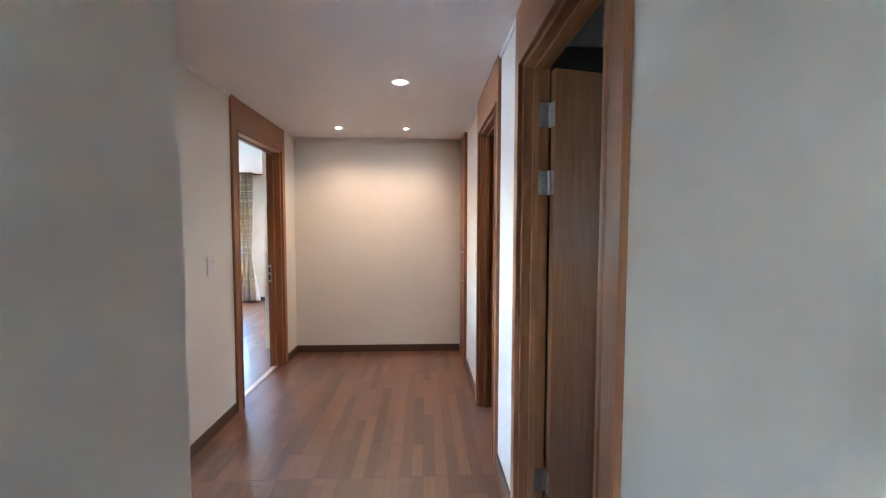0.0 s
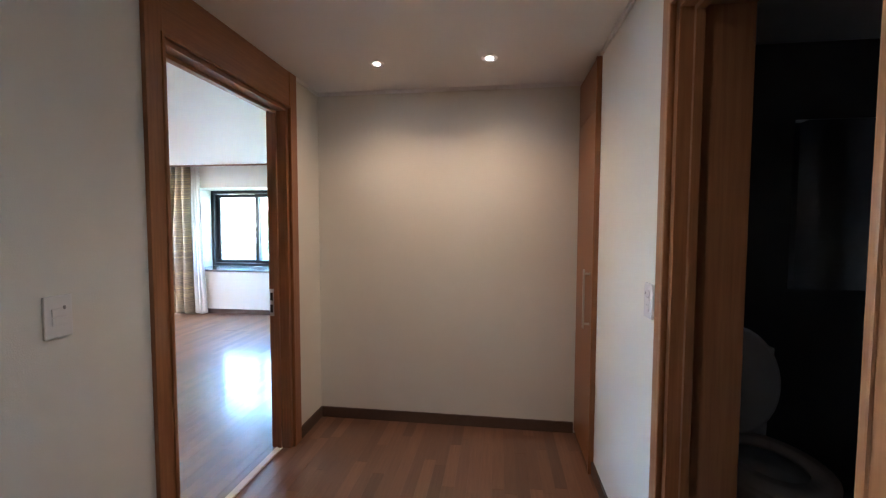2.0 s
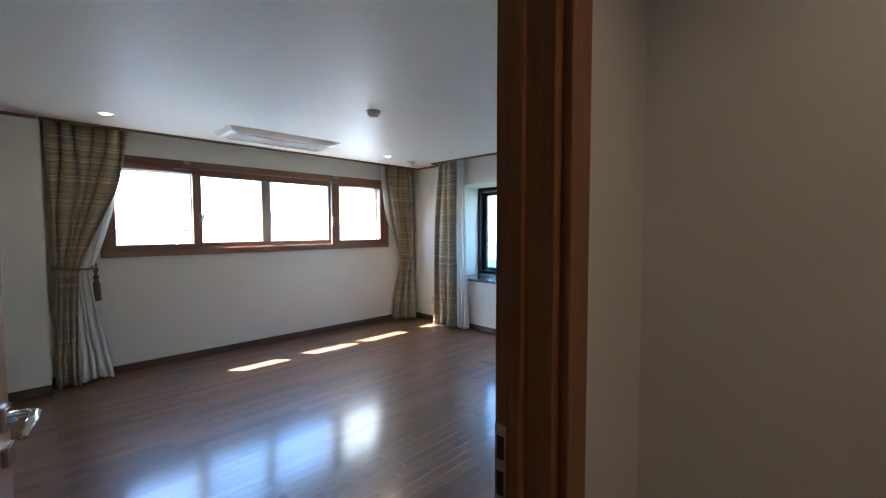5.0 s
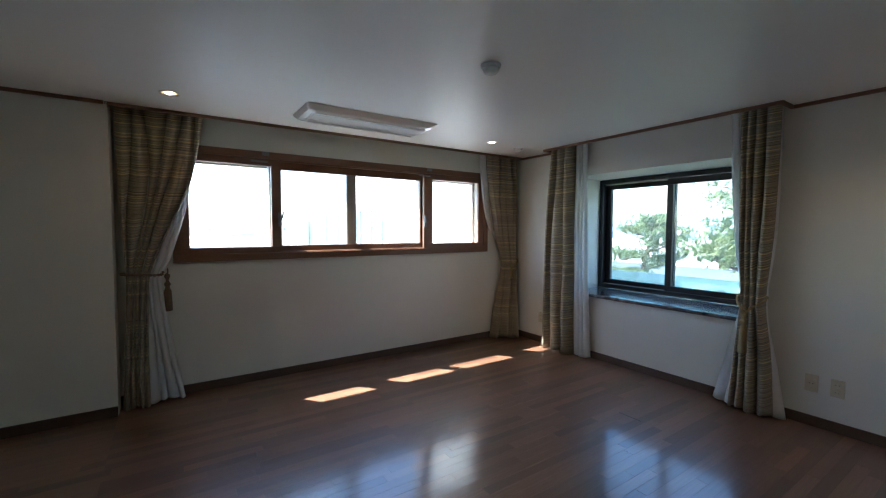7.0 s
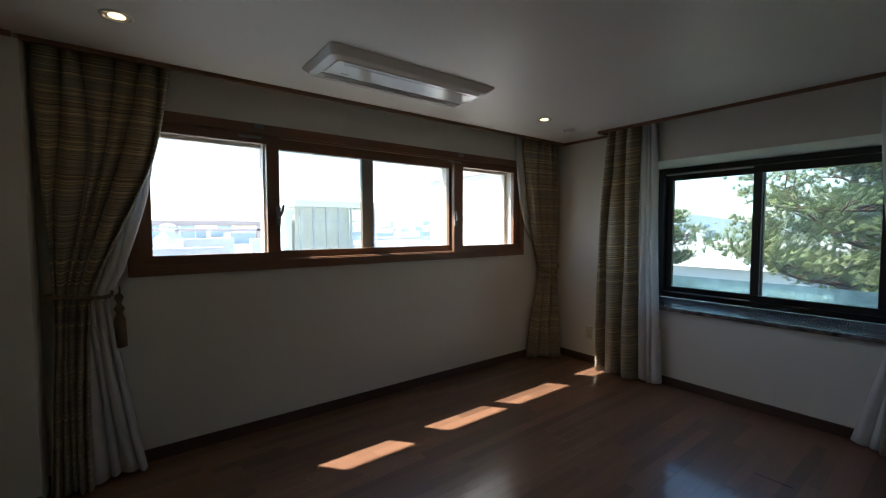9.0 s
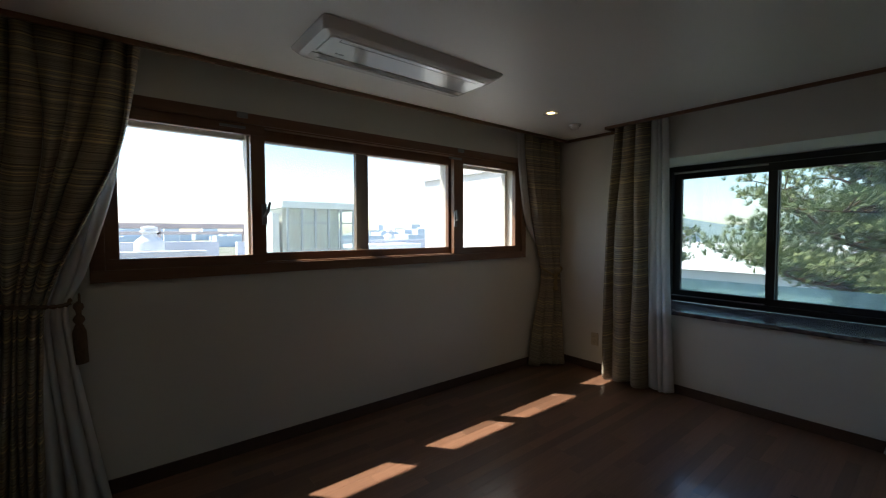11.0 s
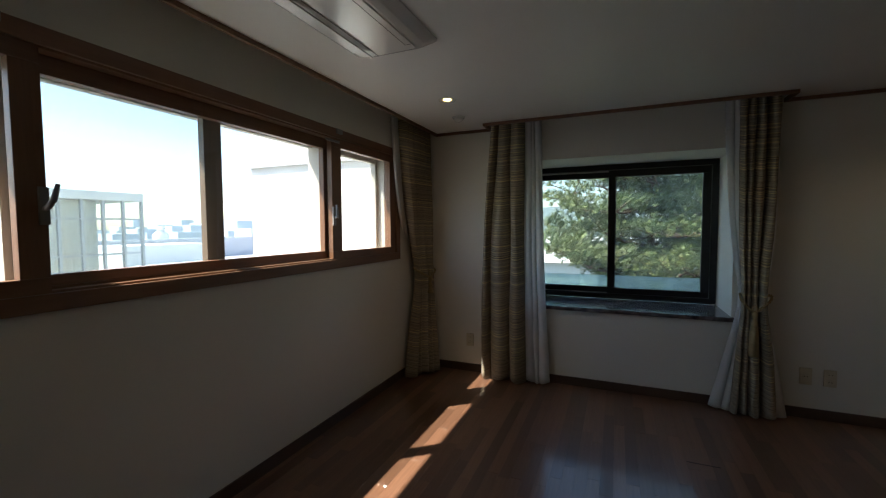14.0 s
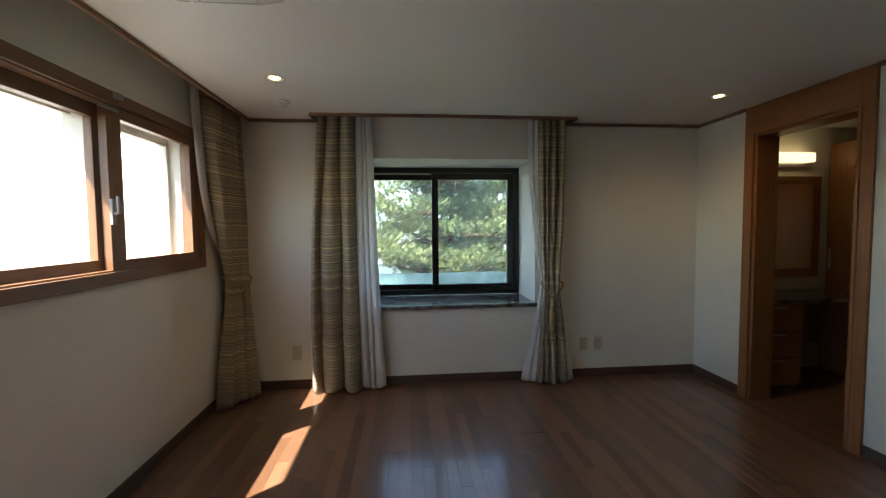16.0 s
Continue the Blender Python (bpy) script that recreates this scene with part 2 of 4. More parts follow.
# ---- building blocks ----
def box(bm, x0, x1, y0, y1, z0, z1, bevel=0.0):
    vs = [bm.verts.new((x, y, z)) for z in (z0, z1) for x, y in ((x0, y0), (x1, y0), (x1, y1), (x0, y1))]
    fs = [bm.faces.new([vs[i] for i in f]) for f in ((3, 2, 1, 0), (4, 5, 6, 7), (0, 1, 5, 4), (1, 2, 6, 5), (2, 3, 7, 6), (3, 0, 4, 7))]
    if bevel:
        edges = {e for f in fs for e in f.edges}
        bmesh.ops.bevel(bm, geom=list(edges), offset=bevel, segments=2, profile=0.7, affect="EDGES")
    return bm


def boxes(*dims, bevel=0.0):
    bm = bmesh.new()
    for d in dims:
        box(bm, *d, bevel=bevel)
    return bm


def lathe(bm, profile, m=Matrix(), steps=24):
    """Turns a profile of (radius, height) round z."""
    rings = []
    for r, z in profile:
        rings.append([bm.verts.new(m @ Vector((r * math.cos(a * math.tau / steps), r * math.sin(a * math.tau / steps), z))) for a in range(steps)])
    for a, b in zip(rings, rings[1:]):
        for i in range(steps):
            bm.faces.new((a[i], a[(i + 1) % steps], b[(i + 1) % steps], b[i]))
    bm.faces.new(rings[0][::-1])
    bm.faces.new(rings[-1])
    return bm


def tube(bm, pts, radii, steps=8):
    """A round rod through points."""
    rings = []
    pts = [Vector(p) for p in pts]
    for i, p in enumerate(pts):
        way = (pts[min(i + 1, len(pts) - 1)] - pts[max(i - 1, 0)]).normalized()
        side = way.orthogonal().normalized() if i == 0 else (side - way * side.dot(way)).normalized()
        up = way.cross(side)
        r = radii[i] if isinstance(radii, (list, tuple)) else radii
        rings.append([bm.verts.new(p + r * (math.cos(a * math.tau / steps) * side + math.sin(a * math.tau / steps) * up)) for a in range(steps)])
    for a, b in zip(rings, rings[1:]):
        for i in range(steps):
            bm.faces.new((a[i], a[(i + 1) % steps], b[(i + 1) % steps], b[i]))
    bm.faces.new(rings[0][::-1])
    bm.faces.new(rings[-1])
    return bm


def mesh_of(name, bm, mat, smooth=False):
    me = bpy.data.meshes.new(name)
    bmesh.ops.recalc_face_normals(bm, faces=bm.faces)
    bm.to_mesh(me)
    bm.free()
    me.materials.append(mat)
    if smooth:
        for p in me.polygons:
            p.use_smooth = True
    return me


def structure(name, bm, mat, label, category):
    return tagged(new(name, mesh_of(name, bm, mat)), label, category, kind="structure")


def thing(name, label, category, group="", at=(0, 0, 0), turn=0.0, kind=""):
    ob = tagged(new(name), label, category, group, kind)
    ob.matrix_basis = pose(*at, 0, 0, turn)
    return ob


def part(name, bm, mat, parent, label="", smooth=False):
    ob = new(name, mesh_of(name, bm, mat, smooth))
    ob.parent = parent
    if label:
        ob["label"] = label
    return ob


def wall(name, x0, x1, y0, y1, z0, z1, openings, label, mat=None):
    """A straight wall of real thickness; openings are (from, to, bottom, top) along its length."""
    along_x = (x1 - x0) > (y1 - y0)
    lo, hi = (x0, x1) if along_x else (y0, y1)
    bm = bmesh.new()

    def put(a, b, c, d):
        if b - a > 1e-4 and d - c > 1e-4:
            box(bm, *((a, b, y0, y1) if along_x else (x0, x1, a, b)), c, d)

    at = lo
    for a, b, c, d in sorted(openings):
        put(at, a, z0, z1)
        put(a, b, z0, c)
        put(a, b, d, z1)
        at = b
    put(at, hi, z0, z1)
    return structure(name, bm, mat or WALLPAPER, label, "wall")


# ---- shell ----
H, TOP = 2.28, 2.50
LOW = -0.02
XW, XWS, YN, XE, XL, XR, YE = -5.875, -5.67, 7.395, -1.734, -1.361, 0.42, 4.30
OFFWHITE = "off-white textured wallpaper wall"
wall("wall_west", -6.12, XW, 3.29, YN, LOW, TOP, [(3.70, 6.92, 1.14, 2.03)], "off-white papered bedroom wall with a long high window")
wall("wall_west_south", -6.12, XWS, 2.29, 3.29, LOW, TOP, [], OFFWHITE)
wall("wall_north", -6.12, -1.60, YN, 8.05, LOW, TOP, [(-4.93, -3.26, 0.662, 1.965)], "thick off-white papered wall with a deep window recess")
wall("wall_east", XE, -1.565, 4.55, YN, LOW, TOP, [(6.048, 6.77, LOW, 2.06)], "off-white papered wall with the dressing room doorway")
wall("wall_jog", XE, -1.50, 4.42, 4.55, LOW, TOP, [], OFFWHITE)
wall("wall_south", -6.12, -1.478, 2.19, 2.29, LOW, TOP, [], OFFWHITE)
wall("wall_hall_west", -1.478, XL, 1.16, 4.42, LOW, TOP, [(1.27, 2.15, LOW, 2.06), (2.965, 3.875, LOW, 2.06)], "off-white papered corridor wall with two doorways")
wall("wall_hall_end", XL, 2.60, YE, 4.42, LOW, TOP, [], "off-white papered wall at the end of the corridor")
wall("wall_hall_east", XR, 0.52, -3.90, 3.86, LOW, TOP, [(0.808, 1.625, LOW, 2.03), (2.205, 2.905, LOW, 2.03)], "off-white papered corridor wall with two doorways")
wall("wall_passage_return", -1.50, -0.84, 1.04, 1.16, LOW, TOP, [], OFFWHITE)
wall("wall_passage_west", -0.84, -0.72, -1.60, 1.16, LOW, TOP, [], "grey-white papered wall of the narrow passage")
wall("wall_living_north", -4.62, -0.84, -1.72, -1.60, LOW, TOP, [], OFFWHITE)
wall("wall_living_south", -4.62, 3.60, -4.02, -3.90, LOW, TOP, [(-1.9, -1.3, 1.1, 1.7)], OFFWHITE)
wall("wall_living_west", -4.62, -4.50, -3.90, 2.19, LOW, TOP, [(0.6, 1.4, 1.0, 1.75)], OFFWHITE)
wall("wall_bath_south", 0.52, 3.60, 2.02, 2.12, LOW, TOP, [], "dark tiled wall between two rooms", TILE_DARK)
wall("wall_bath_west", 0.521, 0.62, 2.12, 3.86, LOW, TOP, [(2.205, 2.905, LOW, 2.03)], "dark tiled bathroom wall", TILE_DARK)
wall("wall_bath_east", 2.50, 2.60, 2.12, YE, LOW, TOP, [], "dark tiled bathroom wall", TILE_DARK)
wall("wall_bath_north", 0.52, 2.50, 3.86, 3.96, LOW, TOP, [], "dark tiled bathroom wall", TILE_DARK)
wall("wall_room_east", 3.50, 3.60, -3.90, 2.02, LOW, TOP, [(-0.9, -0.6, 1.2, 1.5)], OFFWHITE)
wall("wall_dressing_north", -1.60, 0.30, YN, 7.52, LOW, TOP, [], OFFWHITE)
wall("wall_dressing_east", 0.20, 0.30, 4.42, YN, LOW, TOP, [], OFFWHITE)

# ceiling in one piece with two curtain pockets left open
PW = (XW, -5.69, 3.29, YN)
PN = (-5.13, -2.99, 7.19, YN)
structure("ceiling", boxes(
    (-6.12, 3.60, -4.02, 3.29, H, 2.40), (-5.69, 3.60, 3.29, 7.19, H, 2.40), (-5.69, -5.13, 7.19, YN, H, 2.40), (-2.99, 0.30, 7.19, YN, H, 2.40),
    # top slab overhangs the west wall, unseen, added to narrow the sun patches
    (-6.43, 3.60, -4.02, 8.05, TOP, 2.62)), CEILING, "white papered flat ceiling with curtain pockets along the windows", "ceiling")
structure("floor", boxes((-6.12, 3.60, -4.02, 8.05, -0.20, -0.006)), JOINT, "dark underlay below wood-look strip flooring", "floor")
structure("bath_floor", boxes((0.522, 2.50, 2.12, 3.86, -0.006, 0.0)), TILE_DARK, "dark tiled bathroom floor", "floor")


def run_strip(name, mat, spans, z0, z1, depth, label, category):
    """Strips along walls. span: (axis, at, side, from, to)."""
    bm = bmesh.new()
    for axis, at, side, a, b in spans:
        lo, hi = sorted((at, at + side * depth))
        d = (a, b, lo, hi) if axis == "x" else (lo, hi, a, b)
        box(bm, *d, z0, z1, bevel=0.002)
    return structure(name, bm, mat, label, category)


run_strip("baseboard", BASEBOARD, [
    ("y", XW, 1, 3.29, YN), ("y", XWS, 1, 2.29, 3.29), ("x", YN, -1, XW + 0.012, XE - 0.012), ("y", XE, -1, 6.86, YN), ("y", XE, -1, 4.55, 5.955),
    ("y", XL, 1, 2.26, 2.885), ("y", XL, 1, 3.98, YE), ("x", YE, -1, XL + 0.012, XR - 0.03), ("y", XR, -1, 1.73, 2.13), ("y", XR, -1, 2.985, 3.835), ("y", XR, -1, -3.9, 0.73),
    ("y", -0.72, 1, -1.6, 1.16)], 0.0, 0.074, 0.012, "dark brown wrapped baseboard along the walls", "baseboard")
run_strip("ceiling_trim", SASH, [
    ("y", -5.69, 1, 3.27, YN), ("y", XWS, 1, 2.29, 3.27), ("x", YN, -1, -5.67, -5.13), ("x", YN, -1, -2.99, XE - 0.02), ("y", XE, -1, 6.86, YN), ("y", XE, -1, 4.55, 5.955),
    ("x", 7.19, -1, -5.15, -2.97), ("y", -5.13, -1, 7.19, YN - 0.02), ("y", -2.99, 1, 7.19, YN - 0.02)], H - 0.024, H + 0.006, 0.02, "narrow reddish-brown wooden ceiling trim", "trim")
run_strip("hall_cornice", CEILING, [
    ("y", XL, 1, 1.16, YE), ("x", YE, -1, XL + 0.014, XR), ("y", XR, -1, -3.9, 3.84)], H - 0.022, H + 0.004, 0.012, "thin white cornice strip along the corridor ceiling", "trim")


# ---- doorways ----
def door_casing(name, wall_x0, wall_x1, y0, y1, top, width, label, faces=(1,), header=True, stop=None):
    """Wood-lined doorway through a wall that runs along y; faces: 1 casing on the high-x side, -1 on the low-x side."""
    ob = thing(name, label, "door frame", kind="structure")
    part("jamb", boxes((wall_x0 - 0.004, wall_x1 + 0.004, y0 - 0.03, y0 + 0.018, 0, top), bevel=0.002), WOOD, ob)
    part("jamb", boxes((wall_x0 - 0.004, wall_x1 + 0.004, y1 - 0.018, y1 + 0.03, 0, top), bevel=0.002), WOOD, ob)
    part("head", boxes((wall_x0 - 0.004, wall_x1 + 0.004, y0 - 0.03, y1 + 0.03, top - 0.018, top + 0.02), bevel=0.002), WOOD_Y, ob)
    if stop:
        a, b = stop
        part("door_stop", boxes((a, b, y0 + 0.016, y0 + 0.032, 0, top - 0.018), bevel=0.002), WOOD, ob)
        part("door_stop", boxes((a, b, y1 - 0.032, y1 - 0.016, 0, top - 0.018), bevel=0.002), WOOD, ob)
        part("door_stop", boxes((a, b, y0 + 0.03, y1 - 0.03, top - 0.034, top - 0.016), bevel=0.002), WOOD_Y, ob)
    for f in faces:
        x = wall_x1 if f > 0 else wall_x0
        a, b = (x - 0.002, x + 0.018) if f > 0 else (x - 0.018, x + 0.002)
        part("casing", boxes((a, b, y0 - width, y0 - 0.008, 0, H - 0.004 if header else top + width), bevel=0.003), WOOD, ob)
        part("casing", boxes((a, b, y1 + 0.008, y1 + width, 0, H - 0.004 if header else top + width), bevel=0.003), WOOD, ob)
        part("head_panel", boxes((a, b - 0.004 if f > 0 else b, y0 - 0.008, y1 + 0.008, top + 0.012, H - 0.004 if header else top + width), bevel=0.002), WOOD_Y, ob)
        # inner rounded bead between casing and opening
        lip = (x + 0.010, x + 0.024) if f > 0 else (x - 0.024, x - 0.010)
        part("bead", boxes((*lip, y0 - 0.020, y0 - 0.004, 0, top + 0.012), bevel=0.004), WOOD, ob)
        part("bead", boxes((*lip, y1 + 0.004, y1 + 0.020, 0, top + 0.012), bevel=0.004), WOOD, ob)
        part("bead", boxes((*lip, y0 - 0.020, y1 + 0.020, top + 0.002, top + 0.016), bevel=0.004), WOOD_Y, ob)
    return ob


def lever_handle(leaf, y, z, side):
    """Lever on a rose; side is the y direction it stands out to. The leaf lies along x from its hinge."""
    s = side
    rose = part("handle_plate", boxes((y - 0.026, y + 0.026, *sorted((s * 0.018, s * 0.030)), z - 0.026, z + 0.026), bevel=0.004), CHROME, leaf, "satin chrome square rose")
    bm = tube(bmesh.new(), [(y, s * 0.028, z), (y, s * 0.060, z), (y - 0.012, s * 0.072, z), (y - 0.06, s * 0.074, z), (y - 0.125, s * 0.070, z - 0.004)], [0.011, 0.011, 0.012, 0.011, 0.009], 10)
    part("handle", bm, CHROME, leaf, "satin chrome lever", smooth=True)
    part("lock", boxes((y - 0.022, y + 0.022, *sorted((s * 0.018, s * 0.032)), z - 0.105, z - 0.060), bevel=0.004), CHROME, leaf, "chrome key escutcheon")


def door_leaf(name, at, turn, width, height, label, hinge_z, jamb, knuckle=1, mat=None):
    """A flush veneered leaf from its hinge line along local +x."""
    ob = thing(name, label, "door", "open interior doors", at, turn)
    part("panel", boxes((0.004, width, -0.018, 0.018, 0.012, height), bevel=0.003), mat or WOOD, ob)
    for s in (1, -1):
        lever_handle(ob, width - 0.06, 0.96, s)
    x0, x1, y0, y1 = jamb
    for z in hinge_z:
        h = part("hinge", tube(bmesh.new(), [(0, 0.022 * knuckle, z - 0.05), (0, 0.022 * knuckle, z + 0.05)], 0.008, 10), STEEL, ob, "steel butt hinge")
        part("leaf_plate", boxes((0.0005, 0.004, -0.014, 0.014, z - 0.05, z + 0.05), bevel=0.001), STEEL, h)
        p = part("jamb_plate", boxes((x0, x1, y0, y1, z - 0.05, z + 0.05), bevel=0.001), STEEL, h)
        p.matrix_parent_inverse = ob.matrix_basis.inverted()
        for dz in (-0.03, 0.0, 0.03):
            s = part("screw", boxes(((x0 + x1) / 2 - 0.003, (x0 + x1) / 2 + 0.003, min(y0, y1) - 0.0006, max(y0, y1) + 0.0006, z + dz - 0.003, z + dz + 0.003)), GREY_PLASTIC, h)
            s.matrix_parent_inverse = ob.matrix_basis.inverted()
    return ob


FRAME_LABEL = "reddish-brown wood veneer door frame reaching the ceiling"
door_casing("door_frame_bedroom", -1.478, XL, 2.965, 3.875, 2.06, 0.090, FRAME_LABEL, stop=(-1.440, -1.415))
door_casing("door_frame_corridor_left", -1.478, XL, 1.27, 2.15, 2.06, 0.095, FRAME_LABEL, stop=(-1.440, -1.415))
door_casing("door_frame_corridor_right", XR, 0.52, 0.808, 1.625, 2.03, 0.09, FRAME_LABEL, faces=(-1,), stop=(0.455, 0.480))
door_casing("door_frame_bathroom", XR, 0.62, 2.205, 2.905, 2.03, 0.077, FRAME_LABEL, faces=(-1,), stop=(0.455, 0.480))
door_casing("door_frame_dressing", XE, -1.565, 6.048, 6.77, 2.06, 0.088, "reddish-brown wood frame of the open dressing room doorway", faces=(-1,))
door_leaf("door_leaf", (-1.486, 3.012, 0), 171.0, 0.87, 2.03, "brown wood veneer bedroom door standing open", (0.27, 1.55, 1.84), (-1.478, -1.438, 2.983, 2.986), -1)
door_leaf("door_leaf", (-1.495, 2.128, 0), 182.0, 0.84, 2.03, "brown wood veneer door standing open with steel hinges", (0.27, 1.55, 1.84), (-1.478, -1.436, 2.129, 2.132))
door_leaf("door_leaf", (0.532, 1.590, 0), 12.0, 0.76, 2.00, "brown wood veneer door standing wide open in a corridor doorway", (0.25, 1.54, 1.82), (0.480, 0.522, 1.604, 1.607))
sp = thing("strike_plate", "steel strike plate set in the bedroom door jamb", "strike plate")
part("plate", boxes((-1.480, -1.452, 3.853, 3.8565, 0.82, 0.985), bevel=0.001), STEEL, sp)
part("latch_hole", boxes((-1.474, -1.458, 3.8515, 3.8535, 0.915, 0.962)), DARK_GAP, sp)
part("latch_hole", boxes((-1.474, -1.458, 3.8515, 3.8535, 0.842, 0.890)), DARK_GAP, sp)
tagged(new("threshold", mesh_of("threshold", boxes((-1.452, -1.412, 2.985, 3.855, 0.0, 0.008), bevel=0.003), material("pale_threshold", (0.52, 0.40, 0.27), 0.4, vary=(6, (0.60, 0.47, 0.33), 0.3)))), "pale wooden threshold strip in the bedroom doorway", "threshold", kind="structure")

# corridor cupboard at the end of the right-hand wall
cup = thing("hall_cupboard", "tall built-in wood veneer cupboard with a metal bar handle", "cupboard")
part("body", boxes((0.425, 0.90, 3.862, YE - 0.002, 0.0, 2.255)), WOOD, cup)
part("side_frame", boxes((0.392, 0.424, 3.836, 3.862, 0.0, 2.255), bevel=0.002), WOOD, cup)
dr = part("door", boxes((0.394, 0.416, 3.868, 4.286, 0.03, 1.985), bevel=0.002), WOOD, cup)
part("upper_door", boxes((0.394, 0.416, 3.868, 4.286, 1.992, 2.25), bevel=0.002), WOOD, cup)
hb = bmesh.new()
box(hb, 0.356, 0.366, 3.885, 3.907, 0.80, 1.13, 0.004)
for z in (0.825, 1.105):
    tube(hb, [(0.362, 3.896, z), (0.395, 3.896, z)], 0.007, 10)
part("handle", hb, STEEL, dr, "brushed metal bar handle")


# ---- long wooden window in the west wall ----
def ring(bm, x0, x1, y0, y1, z0, z1, w, bevel=0.003):
    """A rectangular frame in the yz plane with members w wide."""
    box(bm, x0, x1, y0, y1, z0, z0 + w, bevel)
    box(bm, x0, x1, y0, y1, z1 - w, z1, bevel)
    box(bm, x0, x1, y0, y0 + w, z0 + w, z1 - w, bevel)
    box(bm, x0, x1, y1 - w, y1, z0 + w, z1 - w, bevel)
    return bm


def wood_sash(parent, x, y0, y1, z0, z1, left, right, low=0.05, high=0.05):
    s = part("sash", boxes((x - 0.02, x + 0.02, y0, y1, z0, z0 + low), bevel=0.003), SASH, parent)
    part("rail", boxes((x - 0.02, x + 0.02, y0, y1, z1 - high, z1), bevel=0.003), SASH, s)
    part("stile", boxes((x - 0.02, x + 0.02, y0, y0 + left, z0 + low, z1 - high), bevel=0.003), SASH_Z, s)
    part("stile", boxes((x - 0.02, x + 0.02, y1 - right, y1, z0 + low, z1 - high), bevel=0.003), SASH_Z, s)
    p = part("pane", boxes((x - 0.003, x + 0.003, y0 + left - 0.004, y1 - right + 0.004, z0 + low - 0.004, z1 - high + 0.004)), PANE, s)
    p.visible_shadow = False
    return s


win = thing("window_1", "long reddish-brown wooden sliding window with four panes", "window", kind="structure")
cas = part("casing", ring(bmesh.new(), XW - 0.002, XW + 0.016, 3.655, 6.965, 1.10, 2.07, 0.062), SASH, win)
part("frame", ring(bmesh.new(), -5.972, XW - 0.002, 3.701, 6.919, 1.141, 2.029, 0.030), SASH, win)
part("track", boxes((XW - 0.052, XW - 0.046, 3.731, 6.889, 1.171, 1.182), (XW - 0.105, XW - 0.099, 3.731, 6.889, 1.171, 1.182)), SASH, win)
wood_sash(win, XW - 0.022, 3.725, 4.500, 1.165, 2.008, 0.05, 0.082, 0.052, 0.062)
wood_sash(win, XW - 0.022, 6.040, 6.895, 1.165, 2.008, 0.105, 0.07, 0.052, 0.062)
wood_sash(win, XW - 0.076, 4.440, 6.095, 1.175, 2.005, 0.06, 0.075, 0.048, 0.075)
# outer window of pale profile behind it
outer = material("pale_outer_profile", (0.60, 0.57, 0.50), 0.5, vary=(6, (0.66, 0.63, 0.57), 0.3))
part("outer_lining", ring(bmesh.new(), -6.112, -5.974, 3.701, 6.919, 1.141, 2.029, 0.030), outer, win)
of = part("outer_frame", ring(bmesh.new(), -6.095, -6.045, 3.731, 6.889, 1.171, 1.999, 0.032), outer, win)
part("outer_head", boxes((-6.092, -6.048, 3.763, 6.857, 1.945, 1.967), bevel=0.002), outer, of)
# stiles made wider and deeper behind the sashes to block slits of sun
for y0, y1 in ((4.42, 4.527), (6.052, 6.225)):
    part("outer_stile", boxes((-6.09, -5.985, y0, y1, 1.172, 1.998), bevel=0.002), outer, of)
# grey-brown, darker than the pale outer profile
part("meeting_stile", boxes((-6.022, -5.982, 5.172, 5.272, 1.175, 1.999), bevel=0.002), material("grey_brown_stile", (0.16, 0.115, 0.08), 0.5, vary=(3.0, (0.21, 0.155, 0.11), 0.25), stretch=(20, 20, 1.2)), of, "brown meeting stiles of the outer sashes")
op = part("outer_pane", boxes((-6.074, -6.068, 4.49, 5.240, 1.200, 1.948)), glass("dusty_glass", (0.90, 0.95, 0.95), 0.03), of, "dusty greenish glass")
op.visible_shadow = False
for y, s in ((4.488, 1), (6.052, -1)):
    h = part("handle", boxes((XW - 0.004, XW + 0.010, y - 0.014, y + 0.014, 1.40, 1.53), bevel=0.003), GREY_PLASTIC, win, "dark metal window handle")
    part("lever", tube(bmesh.new(), [(XW + 0.008, y, 1.455), (XW + 0.032, y, 1.460), (XW + 0.040, y + s * 0.012, 1.485), (XW + 0.044, y + s * 0.024, 1.54)], [0.009, 0.010, 0.010, 0.007], 8), GREY_PLASTIC, h, smooth=True)
for y in (4.37, 6.10):
    c = part("catch", boxes((XW + 0.014, XW + 0.030, y - 0.03, y + 0.03, 2.035, 2.068), bevel=0.005), GREY_PLASTIC, win, "small grey catch")
    part("catch_bar", boxes((XW - 0.004, XW + 0.010, y - 0.12, y + 0.02, 1.975, 1.990), bevel=0.003), GREY_PLASTIC, c)

# ---- black window in the north recess ----
nw = thing("window_2", "black-framed two-pane sliding window in a deep recess", "window", kind="structure")


def ring_x(bm, y0, y1, x0, x1, z0, z1, w, bevel=0.003):
    box(bm, x0, x1, y0, y1, z0, z0 + w, bevel)
    box(bm, x0, x1, y0, y1, z1 - w, z1, bevel)
    box(bm, x0, x0 + w, y0, y1, z0 + w, z1 - w, bevel)
    box(bm, x1 - w, x1, y0, y1, z0 + w, z1 - w, bevel)
    return bm


